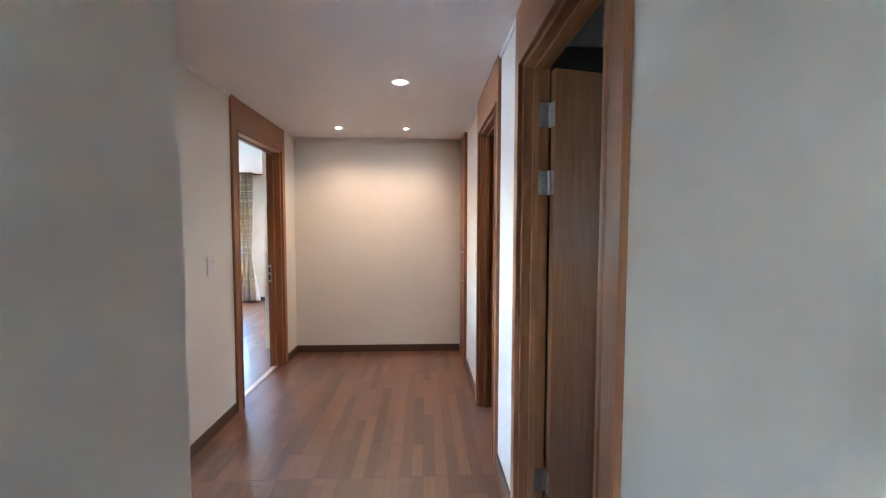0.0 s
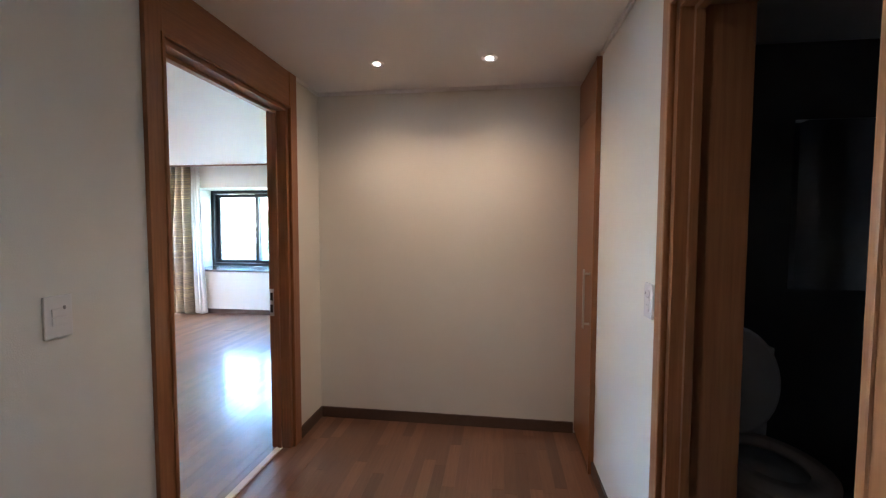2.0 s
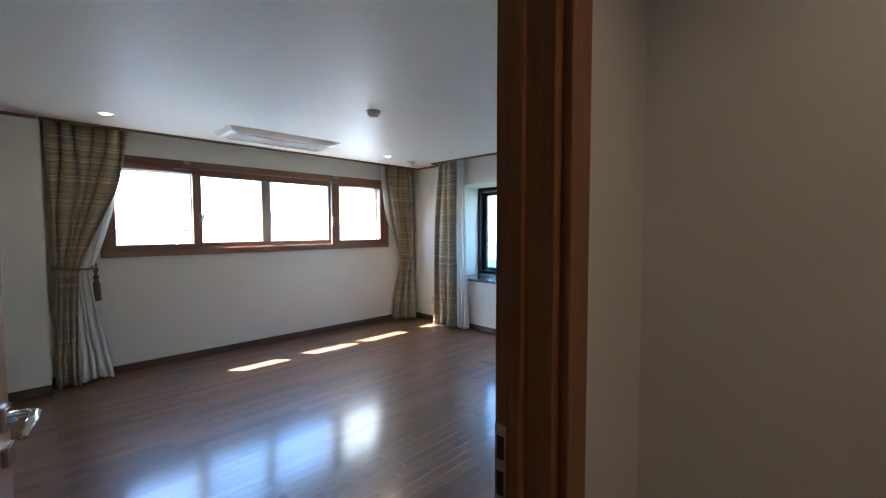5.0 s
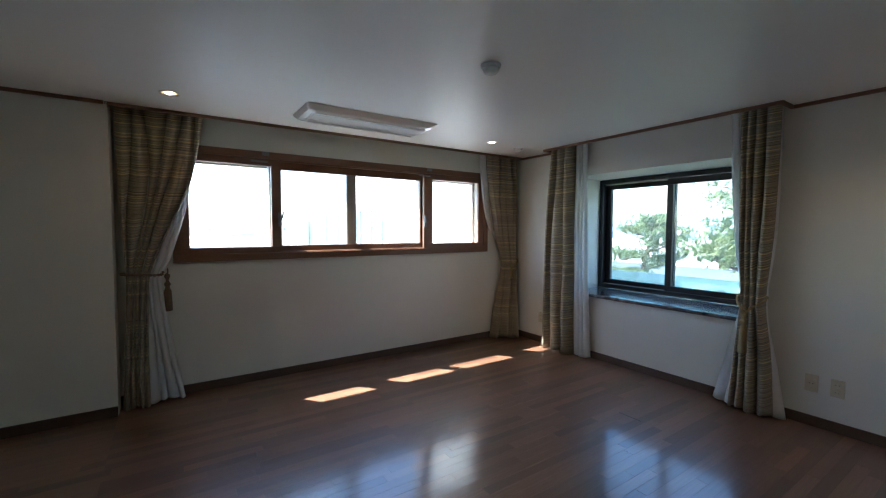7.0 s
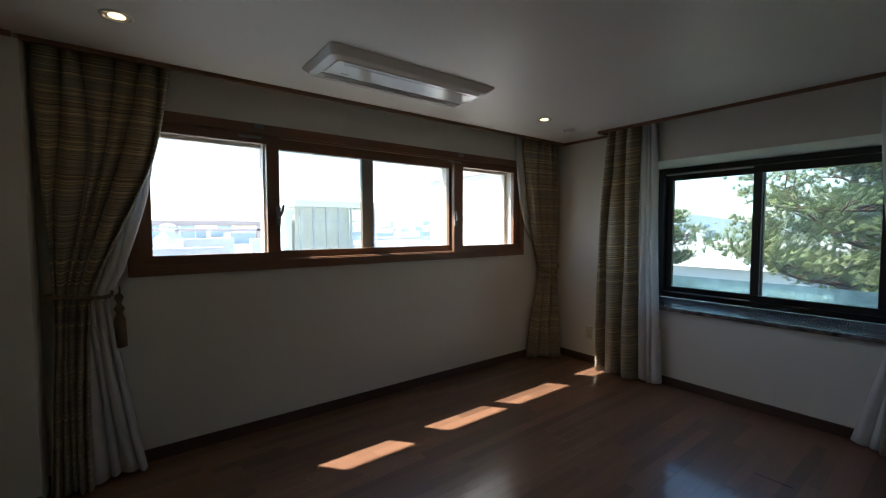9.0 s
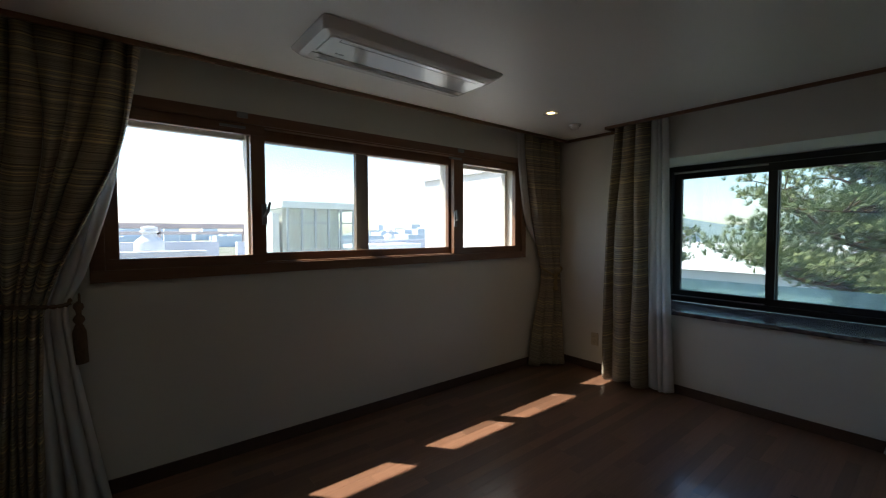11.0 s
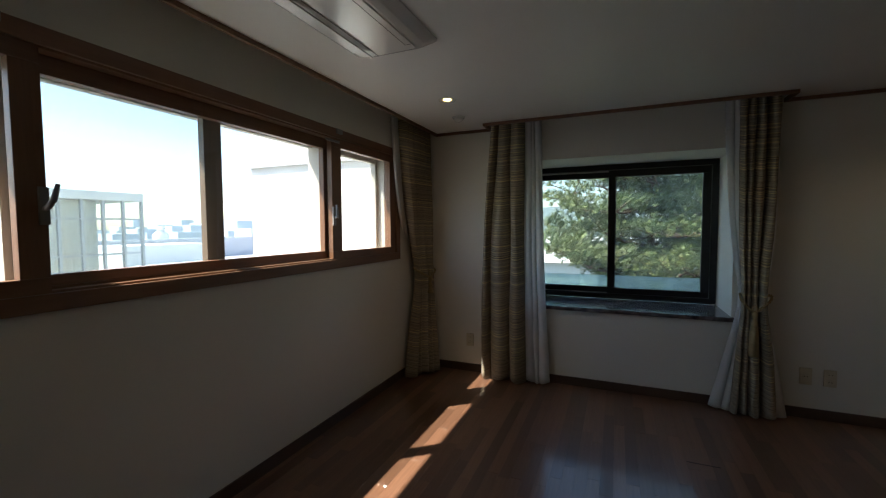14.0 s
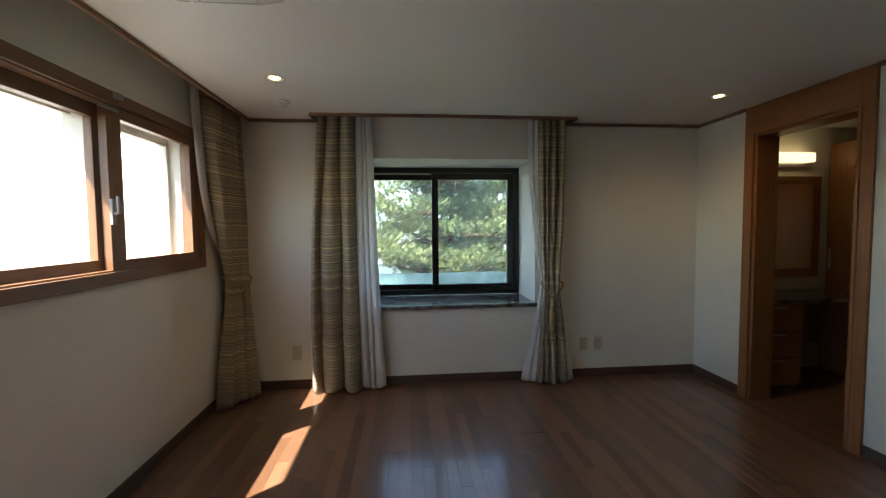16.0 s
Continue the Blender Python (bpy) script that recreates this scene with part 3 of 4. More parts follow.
part("frame", ring_x(bmesh.new(), 7.915, 8.045, -4.928, -3.262, 0.694, 1.963, 0.050), BLACK_FRAME, nw)
part("track", boxes((-4.873, -3.317, 7.945, 7.949, 0.737, 0.750), (-4.873, -3.317, 7.945, 7.949, 1.896, 1.908), bevel=0.001), STEEL, nw)
for x0, x1, y, tint in ((-4.875, -4.075, 7.995, PANE_TINT), (-4.145, -3.315, 7.955, PANE_TINT)):
    s = part("sash", ring_x(bmesh.new(), y - 0.02, y + 0.02, x0, x1, 0.735, 1.910, 0.062), BLACK_FRAME, nw)
    p = part("pane", boxes((x0 + 0.055, x1 - 0.055, y - 0.003, y + 0.003, 0.79, 1.855)), tint, s)
    p.visible_shadow = False
    part("lock", boxes((x1 - 0.045 if y > 7.97 else x0 + 0.018, x1 - 0.018 if y > 7.97 else x0 + 0.045, y - 0.03, y - 0.018, 1.28, 1.36), bevel=0.004), BLACK_FRAME, s)
gg = part("guard_pane", boxes((-4.93, -3.26, 8.115, 8.123, 0.62, 0.895)), glass("guard_glass", (0.66, 0.80, 0.78), 0.35), nw, "low pale-green glass guard")
gg.visible_shadow = False
part("guard_rail", boxes((-4.95, -3.24, 8.046, 8.14, 0.56, 0.62), bevel=0.004), GREY_WALL, nw)
structure("window_sill", boxes((-4.93, -3.245, 7.365, 7.915, 0.660, 0.693), bevel=0.004), MARBLE, "dark veined marble window sill in the recess", "sill")


# ---- curtains ----
def smooth_at(keys, z):
    """Smooth value at height z from (z, value) keys."""
    keys = sorted(keys)
    if z <= keys[0][0]:
        return keys[0][1]
    for (a, va), (b, vb) in zip(keys, keys[1:]):
        if z <= b:
            i = keys.index((a, va))
            p, q = keys[max(0, i - 1)], keys[min(len(keys) - 1, i + 2)]
            k, h = (z - a) / (b - a), b - a
            ma, mb = (vb - p[1]) / (b - p[0]), (q[1] - va) / (q[0] - a)
            return (2 * k ** 3 - 3 * k * k + 1) * va + (k ** 3 - 2 * k * k + k) * h * ma + (3 * k * k - 2 * k ** 3) * vb + (k ** 3 - k * k) * h * mb
    return keys[-1][1]


def cloth(place, left, right, folds, deep, bottom, top, base, seed, drift=0.10, cols=170, rows=46, slant=((0, 0.0), (2.4, 0.0))):
    """A hanging sheet of rounded folds of uneven width with sharp valleys. left, right: keys of (height, distance along the wall); deep, base: keys of fold depth and distance from the wall; slant: keys of how much further out the right edge hangs; place maps (along, out, z)."""
    rnd = random.Random(seed)
    wide = [rnd.uniform(0.55, 1.5) for _ in range(folds)]
    cuts = [sum(wide[:k]) / sum(wide) for k in range(folds + 1)]
    am = [rnd.uniform(0.6, 1.15) for _ in range(folds)]
    sway = [(rnd.uniform(0, 6), rnd.uniform(1.2, 2.6)) for _ in range(folds + 1)]
    bm = bmesh.new()
    uv = bm.loops.layers.uv.new("UVMap")
    full = max(b for _, b in right) - min(a for _, a in left)
    grid, par = [], {}
    for j in range(rows + 1):
        line = []
        for i in range(cols + 1):
            s = i / cols
            z = bottom + 0.010 * math.sin(s * 9 + seed) if j == 0 else bottom + (top - bottom) * j / rows
            a, b = smooth_at(left, z), smooth_at(right, z)
            edge = [c if k in (0, folds) else c + drift / folds * math.sin(sway[k][0] + sway[k][1] * z) for k, c in enumerate(cuts)]
            k = max(0, min(folds - 1, sum(1 for c in edge[1:-1] if s >= c)))
            u = (s - edge[k]) / max(1e-4, edge[k + 1] - edge[k])
            bump = max(0.0, math.sin(math.pi * min(1, max(0, u)))) ** 0.62
            d = smooth_at(deep, z) * am[k]
            out = smooth_at(base, z) + smooth_at(slant, z) * s + d * (2 * bump - 1) + 0.12 * d * math.sin(7 * s + 3 * z + seed)
            along = a + (b - a) * s + 0.012 * math.sin(5 * z + 9 * s + seed) * min(1, s * 8) * min(1, (1 - s) * 8) * (b - a)
            v = bm.verts.new(place(along, out, z))
            par[v] = (s * full * 1.6, z + 0.02 * bump)
            line.append(v)
        grid.append(line)
    for j in range(rows):
        for i in range(cols):
            f = bm.faces.new((grid[j][i], grid[j][i + 1], grid[j + 1][i + 1], grid[j + 1][i]))
            for l in f.loops:
                l[uv].uv = par[l.vert]
    return bm


def cloth_part(name, bm, mat, parent, thick):
    ob = part(name, bm, mat, parent, smooth=True)
    md = ob.modifiers.new("thickness", "SOLIDIFY")
    md.thickness, md.offset = thick, 0
    return ob


def west(along, out, z):
    return (XW + out, along, z)


def north(along, out, z):
    return (along, YN - out, z)


def tieback(parent, place, a, b, z, out, mat, knot, drop=0.24, dip=0.10, lean=0.0, hang=0.080):
    """A twisted cord that dips from both sides of the curtain to a knot with a tassel; lean: how much further out side b lies."""
    mid, half = (a + b) / 2, (b - a) / 2

    def at(t, dz, grow):
        along = mid + (half + grow) * math.cos(t)
        front = max(0.0, math.sin(t))
        near = 1 - min(1.0, abs(along - knot) / (b - a))
        return Vector(place(along, out + lean * (along - a) / (b - a) + (0.070 + grow) * math.sin(t), z - dip * front ** 0.5 * near ** 1.4 + dz))

    strands = bmesh.new()
    for phase in (0.0, math.pi):
        pts = [at(i / 60 * math.tau, 0.0055 * math.sin(i * 1.25 + phase), 0.004 * math.cos(i * 1.25 + phase)) for i in range(61)]
        tube(strands, pts, 0.0062, 6)
    cord = part("tieback", strands, mat, parent, "twisted cord tieback", smooth=True)
    k = Vector(place(knot, out + lean * (knot - a) / (b - a) + hang, z - dip - 0.01))
    bm = bmesh.new()
    lathe(bm, [(0.004, 0.03), (0.019, 0.016), (0.021, 0), (0.012, -0.018), (0.010, -0.034), (0.020, -0.048), (0.024, -0.062), (0.013, -0.080), (0.016, -0.086), (0.027, -0.12), (0.032, -drop), (0.024, -drop - 0.004)], Matrix.Translation(k), 16)
    part("tassel", bm, mat, cord, "fringed cord tassel", smooth=True)
    loop = [k + Vector((0.014 * math.sin(i * 0.5) , 0.004, 0.02 + 0.045 * (0.5 - 0.5 * math.cos(i * 0.5)))) for i in range(13)]
    part("loop", tube(bmesh.new(), loop, 0.005, 6), mat, cord, smooth=True)


CURTAIN_LABEL = "olive-beige striped curtain tied back with a cord"
c1 = thing("curtain", CURTAIN_LABEL + " beside the long window", "curtain", "curtains", (XW, 3.5, 0))
c1.matrix_basis = Matrix()
cloth_part("fabric", cloth(west, [(0.0, 3.312), (0.5, 3.335), (1.0, 3.352), (1.6, 3.325), (2.4, 3.305)], [(0.0, 3.485), (0.5, 3.482), (0.92, 3.492), (1.03, 3.505), (1.25, 3.585), (1.5, 3.69), (1.8, 3.80), (2.4, 3.905)], 6,
    [(0, 0.042), (1.0, 0.026), (1.6, 0.046), (2.4, 0.046)], 0.012, 2.47, [(0, 0.135), (1.0, 0.105), (2.4, 0.10)], 3, 0.5), FABRIC, c1, 0.003)
tieback(c1, west, 3.325, 3.585, 1.035, 0.095, CORD_BROWN, 3.612, 0.27, 0.03, hang=-0.03)
s1 = thing("sheer_curtain", "white sheer voile curtain hanging behind a striped curtain", "curtain", "sheer curtains")
cloth_part("fabric", cloth(west, [(0.0, 3.40), (1.0, 3.40), (2.4, 3.33)], [(0.0, 3.715), (0.5, 3.635), (0.92, 3.578), (1.02, 3.582), (1.15, 3.64), (1.55, 3.755), (1.8, 3.795), (2.4, 3.885)], 5,
    [(0, 0.026), (1.0, 0.012), (2.4, 0.014)], 0.02, 2.46, [(0, 0.105), (1.0, 0.080), (2.4, 0.035)], 8), SHEER, s1, 0.0015)

c2 = thing("curtain", CURTAIN_LABEL + " in the corner", "curtain", "curtains")
cloth_part("fabric", cloth(west, [(0.0, 7.00), (0.4, 7.045), (0.93, 7.145), (1.25, 7.06), (1.7, 6.975), (2.1, 6.915), (2.4, 6.895)], [(0.0, 7.31), (0.5, 7.31), (0.95, 7.305), (1.5, 7.325), (2.4, 7.34)], 5,
    [(0, 0.052), (0.95, 0.026), (1.6, 0.045), (2.4, 0.045)], 0.012, 2.47, [(0, 0.075), (0.95, 0.085), (1.8, 0.085), (2.4, 0.085)], 11, 0.4, slant=((0, 0.16), (0.95, 0.09), (1.7, 0.05), (2.4, 0.03))), FABRIC, c2, 0.003)
tieback(c2, west, 7.13, 7.315, 1.00, 0.085, TASSEL, 7.205, 0.13, 0.09, 0.09)
s2 = thing("sheer_curtain", "white sheer voile curtain hanging behind a striped curtain", "curtain", "sheer curtains")
cloth_part("fabric", cloth(west, [(0.0, 7.17), (0.95, 7.25), (1.13, 7.185), (1.4, 6.965), (1.8, 6.86), (2.4, 6.80)], [(0.0, 7.30), (1.0, 7.30), (2.4, 7.28)], 7,
    [(0, 0.014), (1.0, 0.010), (2.4, 0.012)], 0.03, 2.46, [(0, 0.030), (1.0, 0.040), (2.4, 0.032)], 14), SHEER, s2, 0.0015)

c3 = thing("curtain", "olive-beige curtain with fine woven stripes hanging loose beside the black window", "curtain", "curtains")
cloth_part("fabric", cloth(north, [(0.0, -5.20), (1.0, -5.195), (2.4, -5.105)], [(0.0, -4.79), (1.2, -4.81), (2.4, -4.815)], 3,
    [(0, 0.060), (1.0, 0.056), (2.4, 0.048)], 0.014, 2.47, [(0, 0.125), (2.4, 0.115)], 21), FABRIC, c3, 0.003)
s3 = thing("sheer_curtain", "white sheer voile curtain hanging straight beside the black window", "curtain", "sheer curtains")
cloth_part("fabric", cloth(north, [(0.0, -4.86), (2.4, -4.86)], [(0.0, -4.585), (1.0, -4.64), (2.4, -4.68)], 4,
    [(0, 0.022), (2.4, 0.015)], 0.012, 2.46, [(0, 0.085), (2.4, 0.075)], 24), SHEER, s3, 0.0015)

c4 = thing("curtain", CURTAIN_LABEL + " beside the black window", "curtain", "curtains")
cloth_part("fabric", cloth(north, [(0.0, -3.275), (0.4, -3.25), (0.85, -3.222), (1.3, -3.245), (2.4, -3.265)], [(0.0, -2.99), (0.45, -3.02), (0.85, -3.065), (1.4, -3.035), (2.4, -3.02)], 4,
    [(0, 0.055), (0.82, 0.030), (1.5, 0.048), (2.4, 0.045)], 0.012, 2.47, [(0, 0.13), (0.82, 0.11), (2.4, 0.11)], 31), FABRIC, c4, 0.003)
tieback(c4, north, -3.235, -3.05, 0.885, 0.115, TASSEL, -3.165, 0.29, 0.12)
s4 = thing("sheer_curtain", "white sheer voile curtain flaring out below its tie", "curtain", "sheer curtains")
cloth_part("fabric", cloth(north, [(0.0, -3.41), (0.4, -3.32), (0.85, -3.235), (1.2, -3.28), (1.8, -3.33), (2.4, -3.35)], [(0.0, -2.92), (0.4, -2.99), (0.80, -3.06), (1.4, -3.02), (2.4, -3.02)], 5,
    [(0, 0.020), (0.8, 0.010), (2.4, 0.014)], 0.015, 2.46, [(0, 0.075), (0.8, 0.07), (2.4, 0.055)], 34), SHEER, s4, 0.0015)
for name, a, b in (("curtain_rail", (XW + 0.06, XW + 0.14, 3.30, 7.38), None), ("curtain_rail", (-5.12, -3.0, YN - 0.14, YN - 0.06), None)):
    tagged(new(name, mesh_of(name, boxes((*a, 2.475, 2.499)), WHITE_PLASTIC)), "white curtain rail fixed inside the ceiling pocket", "curtain rail")


# ---- ceiling fixtures ----
def downlight(x, y, lamp_mat, watts, colour, label, radius=0.045, spot=2.6):
    ob = thing("downlight", label, "ceiling light", "recessed downlights", (x, y, H))
    bm = bmesh.new()
    prof = [(radius + 0.016, -0.0005), (radius + 0.014, -0.006), (radius, -0.004), (radius - 0.006, 0.012), (radius - 0.012, 0.03)]
    rings = [[bm.verts.new((r * math.cos(a * math.tau / 28), r * math.sin(a * math.tau / 28), z)) for a in range(28)] for r, z in prof]
    for a, b in zip(rings, rings[1:]):
        for i in range(28):
            bm.faces.new((a[i], a[(i + 1) % 28], b[(i + 1) % 28], b[i]))
    part("trim_ring", bm, WHITE_PLASTIC, ob, "white trim ring", smooth=True)
    part("lamp", lathe(bmesh.new(), [(0.002, -0.003), (radius * 0.55, -0.002), (radius - 0.008, 0.004), (radius - 0.01, 0.012)], Matrix(), 24), lamp_mat, ob, "glowing lamp", smooth=True)
    if watts:
        l = new("downlight_beam", bpy.data.lights.new("downlight_beam", "SPOT"))
        l.data.energy, l.data.color, l.data.spot_size, l.data.spot_blend, l.data.shadow_soft_size = watts, colour, spot, 1.0, 0.045
        l.matrix_world = Matrix.Translation((x, y, H - 0.02))
    return ob


WARM = (1.0, 0.70, 0.42)
HALL = (1.0, 0.66, 0.41)
for x, y in ((-0.799, 3.851), (-0.167, 3.851)):
    downlight(x, y, LAMP_WHITE, 0.42, HALL, "small recessed ceiling downlight, lit warm white", 0.027, 2.45)
downlight(-0.149, 2.593, LAMP_WHITE, 0.25, (1.0, 0.90, 0.78), "recessed ceiling downlight, lit white", 0.042)
for x, y, watts in ((-5.18, 6.44, 1.0), (-5.20, 3.66, 0.25)):
    downlight(x, y, LAMP_WARM, watts, WARM, "recessed ceiling downlight, lit warm", 0.046)
downlight(-2.20, 6.588, LAMP_WARM, 1.2, WARM, "recessed ceiling downlight, lit warm", 0.046)

sm = thing("smoke_detector", "white round smoke detector on the ceiling", "smoke detector", at=(-3.645, 5.12, H))
part("base", lathe(bmesh.new(), [(0.055, 0.0), (0.056, -0.012), (0.05, -0.018)], Matrix(), 28), WHITE_PLASTIC, sm, smooth=True)
part("head", lathe(bmesh.new(), [(0.046, -0.018), (0.044, -0.03), (0.034, -0.044), (0.014, -0.05)], Matrix(), 28), WHITE_PLASTIC, sm, smooth=True)
hd = thing("heat_detector", "white dome-shaped heat detector on the ceiling", "detector", at=(-5.27, 6.90, H))
part("base", lathe(bmesh.new(), [(0.052, 0.0), (0.05, -0.010)], Matrix(), 28), WHITE_PLASTIC, hd, smooth=True)
part("dome", lathe(bmesh.new(), [(0.040, -0.010), (0.038, -0.022), (0.028, -0.036), (0.010, -0.042)], Matrix(), 28), WHITE_PLASTIC, hd, smooth=True)

# one-way ceiling air conditioner
AX0, AX1, AY0, AY1 = -5.305, -4.865, 4.470, 5.575
ac = thing("air_conditioner", "glossy white one-way cassette air conditioner set in the ceiling", "air conditioner")


def shell(bm, levels):
    """Stacked rounded rectangles: (x0, x1, y0, y1, corner, z)."""
    rings = []
    for x0, x1, y0, y1, r, z in levels:
        pts = []
        for cx, cy, a0 in ((x1 - r, y1 - r, 0), (x0 + r, y1 - r, 90), (x0 + r, y0 + r, 180), (x1 - r, y0 + r, 270)):
            for k in range(7):
                a = radians(a0 + 15 * k)
                pts.append(bm.verts.new((cx + r * math.cos(a), cy + r * math.sin(a), z)))
        rings.append(pts)
    for a, b in zip(rings, rings[1:]):
        for i in range(len(a)):
            bm.faces.new((a[i], a[(i + 1) % len(a)], b[(i + 1) % len(b)], b[i]))
    bm.faces.new(rings[0])
    bm.faces.new(rings[-1][::-1])
    return bm


part("housing", shell(bmesh.new(), [(AX0, AX1, AY0, AY1, 0.03, H + 0.01), (AX0, AX1, AY0, AY1, 0.03, H - 0.006), (AX0 + 0.02, AX1 - 0.045, AY0 + 0.025, AY1 - 0.03, 0.05, H - 0.034), (AX0 + 0.05, AX1 - 0.075, AY0 + 0.06, AY1 - 0.06, 0.05, H - 0.044)]), GLOSS_WHITE, ac)
gp = part("front_panel", shell(bmesh.new(), [(AX0 + 0.155, AX1 - 0.085, AY0 + 0.07, AY1 - 0.07, 0.02, H - 0.043), (AX0 + 0.157, AX1 - 0.087, AY0 + 0.072, AY1 - 0.072, 0.02, H - 0.049)]), GLOSS_WHITE, ac, "mirror-glossy white intake panel")
part("panel_gap", boxes((AX0 + 0.135, AX0 + 0.140, AY0 + 0.06, AY1 - 0.06, H - 0.0452, H - 0.0438)), GREY_PLASTIC, ac)
part("intake_lip", boxes((AX1 - 0.120, AX1 - 0.117, AY0 + 0.12, AY1 - 0.12, H - 0.0502, H - 0.0488), (AX1 - 0.120, AX1 - 0.09, AY0 + 0.12, AY0 + 0.123, H - 0.0502, H - 0.0488), (AX1 - 0.120, AX1 - 0.09, AY1 - 0.123, AY1 - 0.12, H - 0.0502, H - 0.0488)), GREY_PLASTIC, gp)
for k in range(6):
    x = AX0 + 0.040 + 0.015 * k
    z = H - 0.018 - 0.0042 * k
    part("outlet_slat", boxes((x, x + 0.011, AY0 + 0.13 - 0.008 * k, AY1 - 0.13 + 0.008 * k, z - 0.026, z - 0.021), bevel=0.001), WHITE_PLASTIC, ac)
part("outlet_recess", boxes((AX0 + 0.036, AX0 + 0.13, AY0 + 0.10, AY1 - 0.10, H - 0.0405, H - 0.0375)), GREY_PLASTIC, ac)
part("badge", boxes((AX0 + 0.19, AX0 + 0.205, AY0 + 0.155, AY0 + 0.168, H - 0.0496, H - 0.0489), (AX0 + 0.19, AX0 + 0.203, AY0 + 0.174, AY0 + 0.200, H - 0.0496, H - 0.0489)), GREY_PLASTIC, gp, "small grey maker's mark")


# ---- switches and sockets ----
def switch_plate(name, wall_x, side, y, z, w, h, keys, label):
    ob = thing(name, label, "switch")
    a, b = sorted((wall_x, wall_x + side * 0.009))
    part("plate", boxes((a, b, y - w / 2, y + w / 2, z - h / 2, z + h / 2), bevel=0.004), WHITE_PLASTIC, ob)
    a, b = sorted((wall_x + side * 0.008, wall_x + side * 0.0125))
    for k in range(keys):
        zz = z + (k - (keys - 1) / 2) * 0.026
        part("rocker", boxes((a, b, y - 0.020, y + 0.020, zz - 0.0115, zz + 0.0115), bevel=0.002), WHITE_PLASTIC, ob)
    a, b = sorted((wall_x + side * 0.012, wall_x + side * 0.0135))
    part("indicator", boxes((a, b, y + 0.010, y + 0.016, z + 0.02, z + 0.03)), GREY_PLASTIC, ob)


switch_plate("light_switch", XL, 1, 2.56, 1.102, 0.076, 0.122, 2, "white two-key light switch plate on the corridor wall")
switch_plate("light_switch", XR, -1, 3.068, 1.105, 0.074, 0.122, 3, "white three-key light switch plate beside the bathroom door")


def socket_plate(x, z, label, double=True, mat=None):
    ob = thing("wall_socket", label, "socket", "wall sockets", (x, YN, z))
    cream = mat or WHITE_PLASTIC
    part("plate", boxes((-0.036, 0.036, -0.010, 0.0, -0.06, 0.06), bevel=0.004), cream, ob)
    for dz in ((0.026, -0.026) if double else (0.0,)):
        s = part("outlet", lathe(bmesh.new(), [(0.0205, 0.0), (0.0205, 0.004), (0.018, 0.004)], Matrix.Translation((0, -0.009, dz)) @ pose(0, 0, 0, 90), 20), cream, ob, smooth=True)
        for dx in (-0.0085, 0.0085):
            part("pin_hole", lathe(bmesh.new(), [(0.003, 0), (0.003, 0.0007)], Matrix.Translation((dx, -0.0128, dz)) @ pose(0, 0, 0, 90), 8), DARK_GAP, s)


CREAM = material("cream_plastic", (0.60, 0.53, 0.37), 0.3, vary=(9, (0.65, 0.58, 0.42), 0.3))
socket_plate(-2.668, 0.305, "cream double power socket low on the bedroom wall", True, CREAM)
socket_plate(-2.805, 0.305, "cream antenna socket beside a power socket", False, CREAM)
socket_plate(-5.345, 0.305, "cream double power socket between the curtains", True, CREAM)

# ---- dressing room ----
vt = thing("vanity_desk", "dark wooden vanity desk with a drawer stack in the dressing room", "desk")
part("top", boxes((-1.555, -0.44, 6.86, YN - 0.004, 0.73, 0.76), bevel=0.004), MARBLE, vt, "dark stone desk top")
part("side", boxes((-0.465, -0.442, 6.90, YN - 0.01, 0.0, 0.73)), WOOD, vt)
part("back", boxes((-1.14, -0.47, YN - 0.03, YN - 0.012, 0.25, 0.73)), WOOD, vt)
part("carcass", boxes((-1.55, -1.145, 6.93, YN - 0.01, 0.03, 0.728)), WOOD, vt)
for z0, z1 in ((0.05, 0.27), (0.28, 0.49), (0.50, 0.715)):
    d = part("drawer", boxes((-1.547, -1.148, 6.905, 6.928, z0, z1), bevel=0.003), WOOD_X, vt)
    part("handle", boxes((-1.42, -1.30, 6.898, 6.906, z1 - 0.03, z1 - 0.02), bevel=0.002), STEEL, d)
mr = thing("wall_mirror", "wall mirror in a broad wooden frame above the vanity", "mirror")
part("frame", ring_x(bmesh.new(), YN - 0.035, YN - 0.002, -1.30, -0.525, 0.88, 1.82, 0.075, 0.004), WOOD, mr)
part("glass", boxes((-1.226, -0.599, YN - 0.020, YN - 0.012, 0.954, 1.746)), MIRROR, mr)
ml = thing("mirror_light", "lit wall lamp with a long glowing diffuser above the mirror", "wall lamp")
part("diffuser", boxes((-1.25, -0.66, YN - 0.10, YN - 0.035, 1.945, 2.030), bevel=0.015), TUBE, ml, "warm glowing diffuser")
part("back_plate", boxes((-1.28, -0.63, YN - 0.034, YN - 0.002, 1.900, 1.955), bevel=0.003), STEEL, ml)
wr = thing("wardrobe", "tall reddish-brown wooden wardrobe in the dressing room", "wardrobe")
part("body", boxes((-0.410, 0.19, 4.60, YN - 0.01, 0.0, 2.12)), WOOD, wr)
for k in range(5):
    y0 = 4.62 + 0.552 * k
    d = part("door", boxes((-0.433, -0.412, y0, y0 + 0.546, 0.06, 2.10), bevel=0.002), WOOD, wr)
    part("handle", boxes((-0.447, -0.434, y0 + 0.50, y0 + 0.515, 0.95, 1.15), bevel=0.003), STEEL, d)

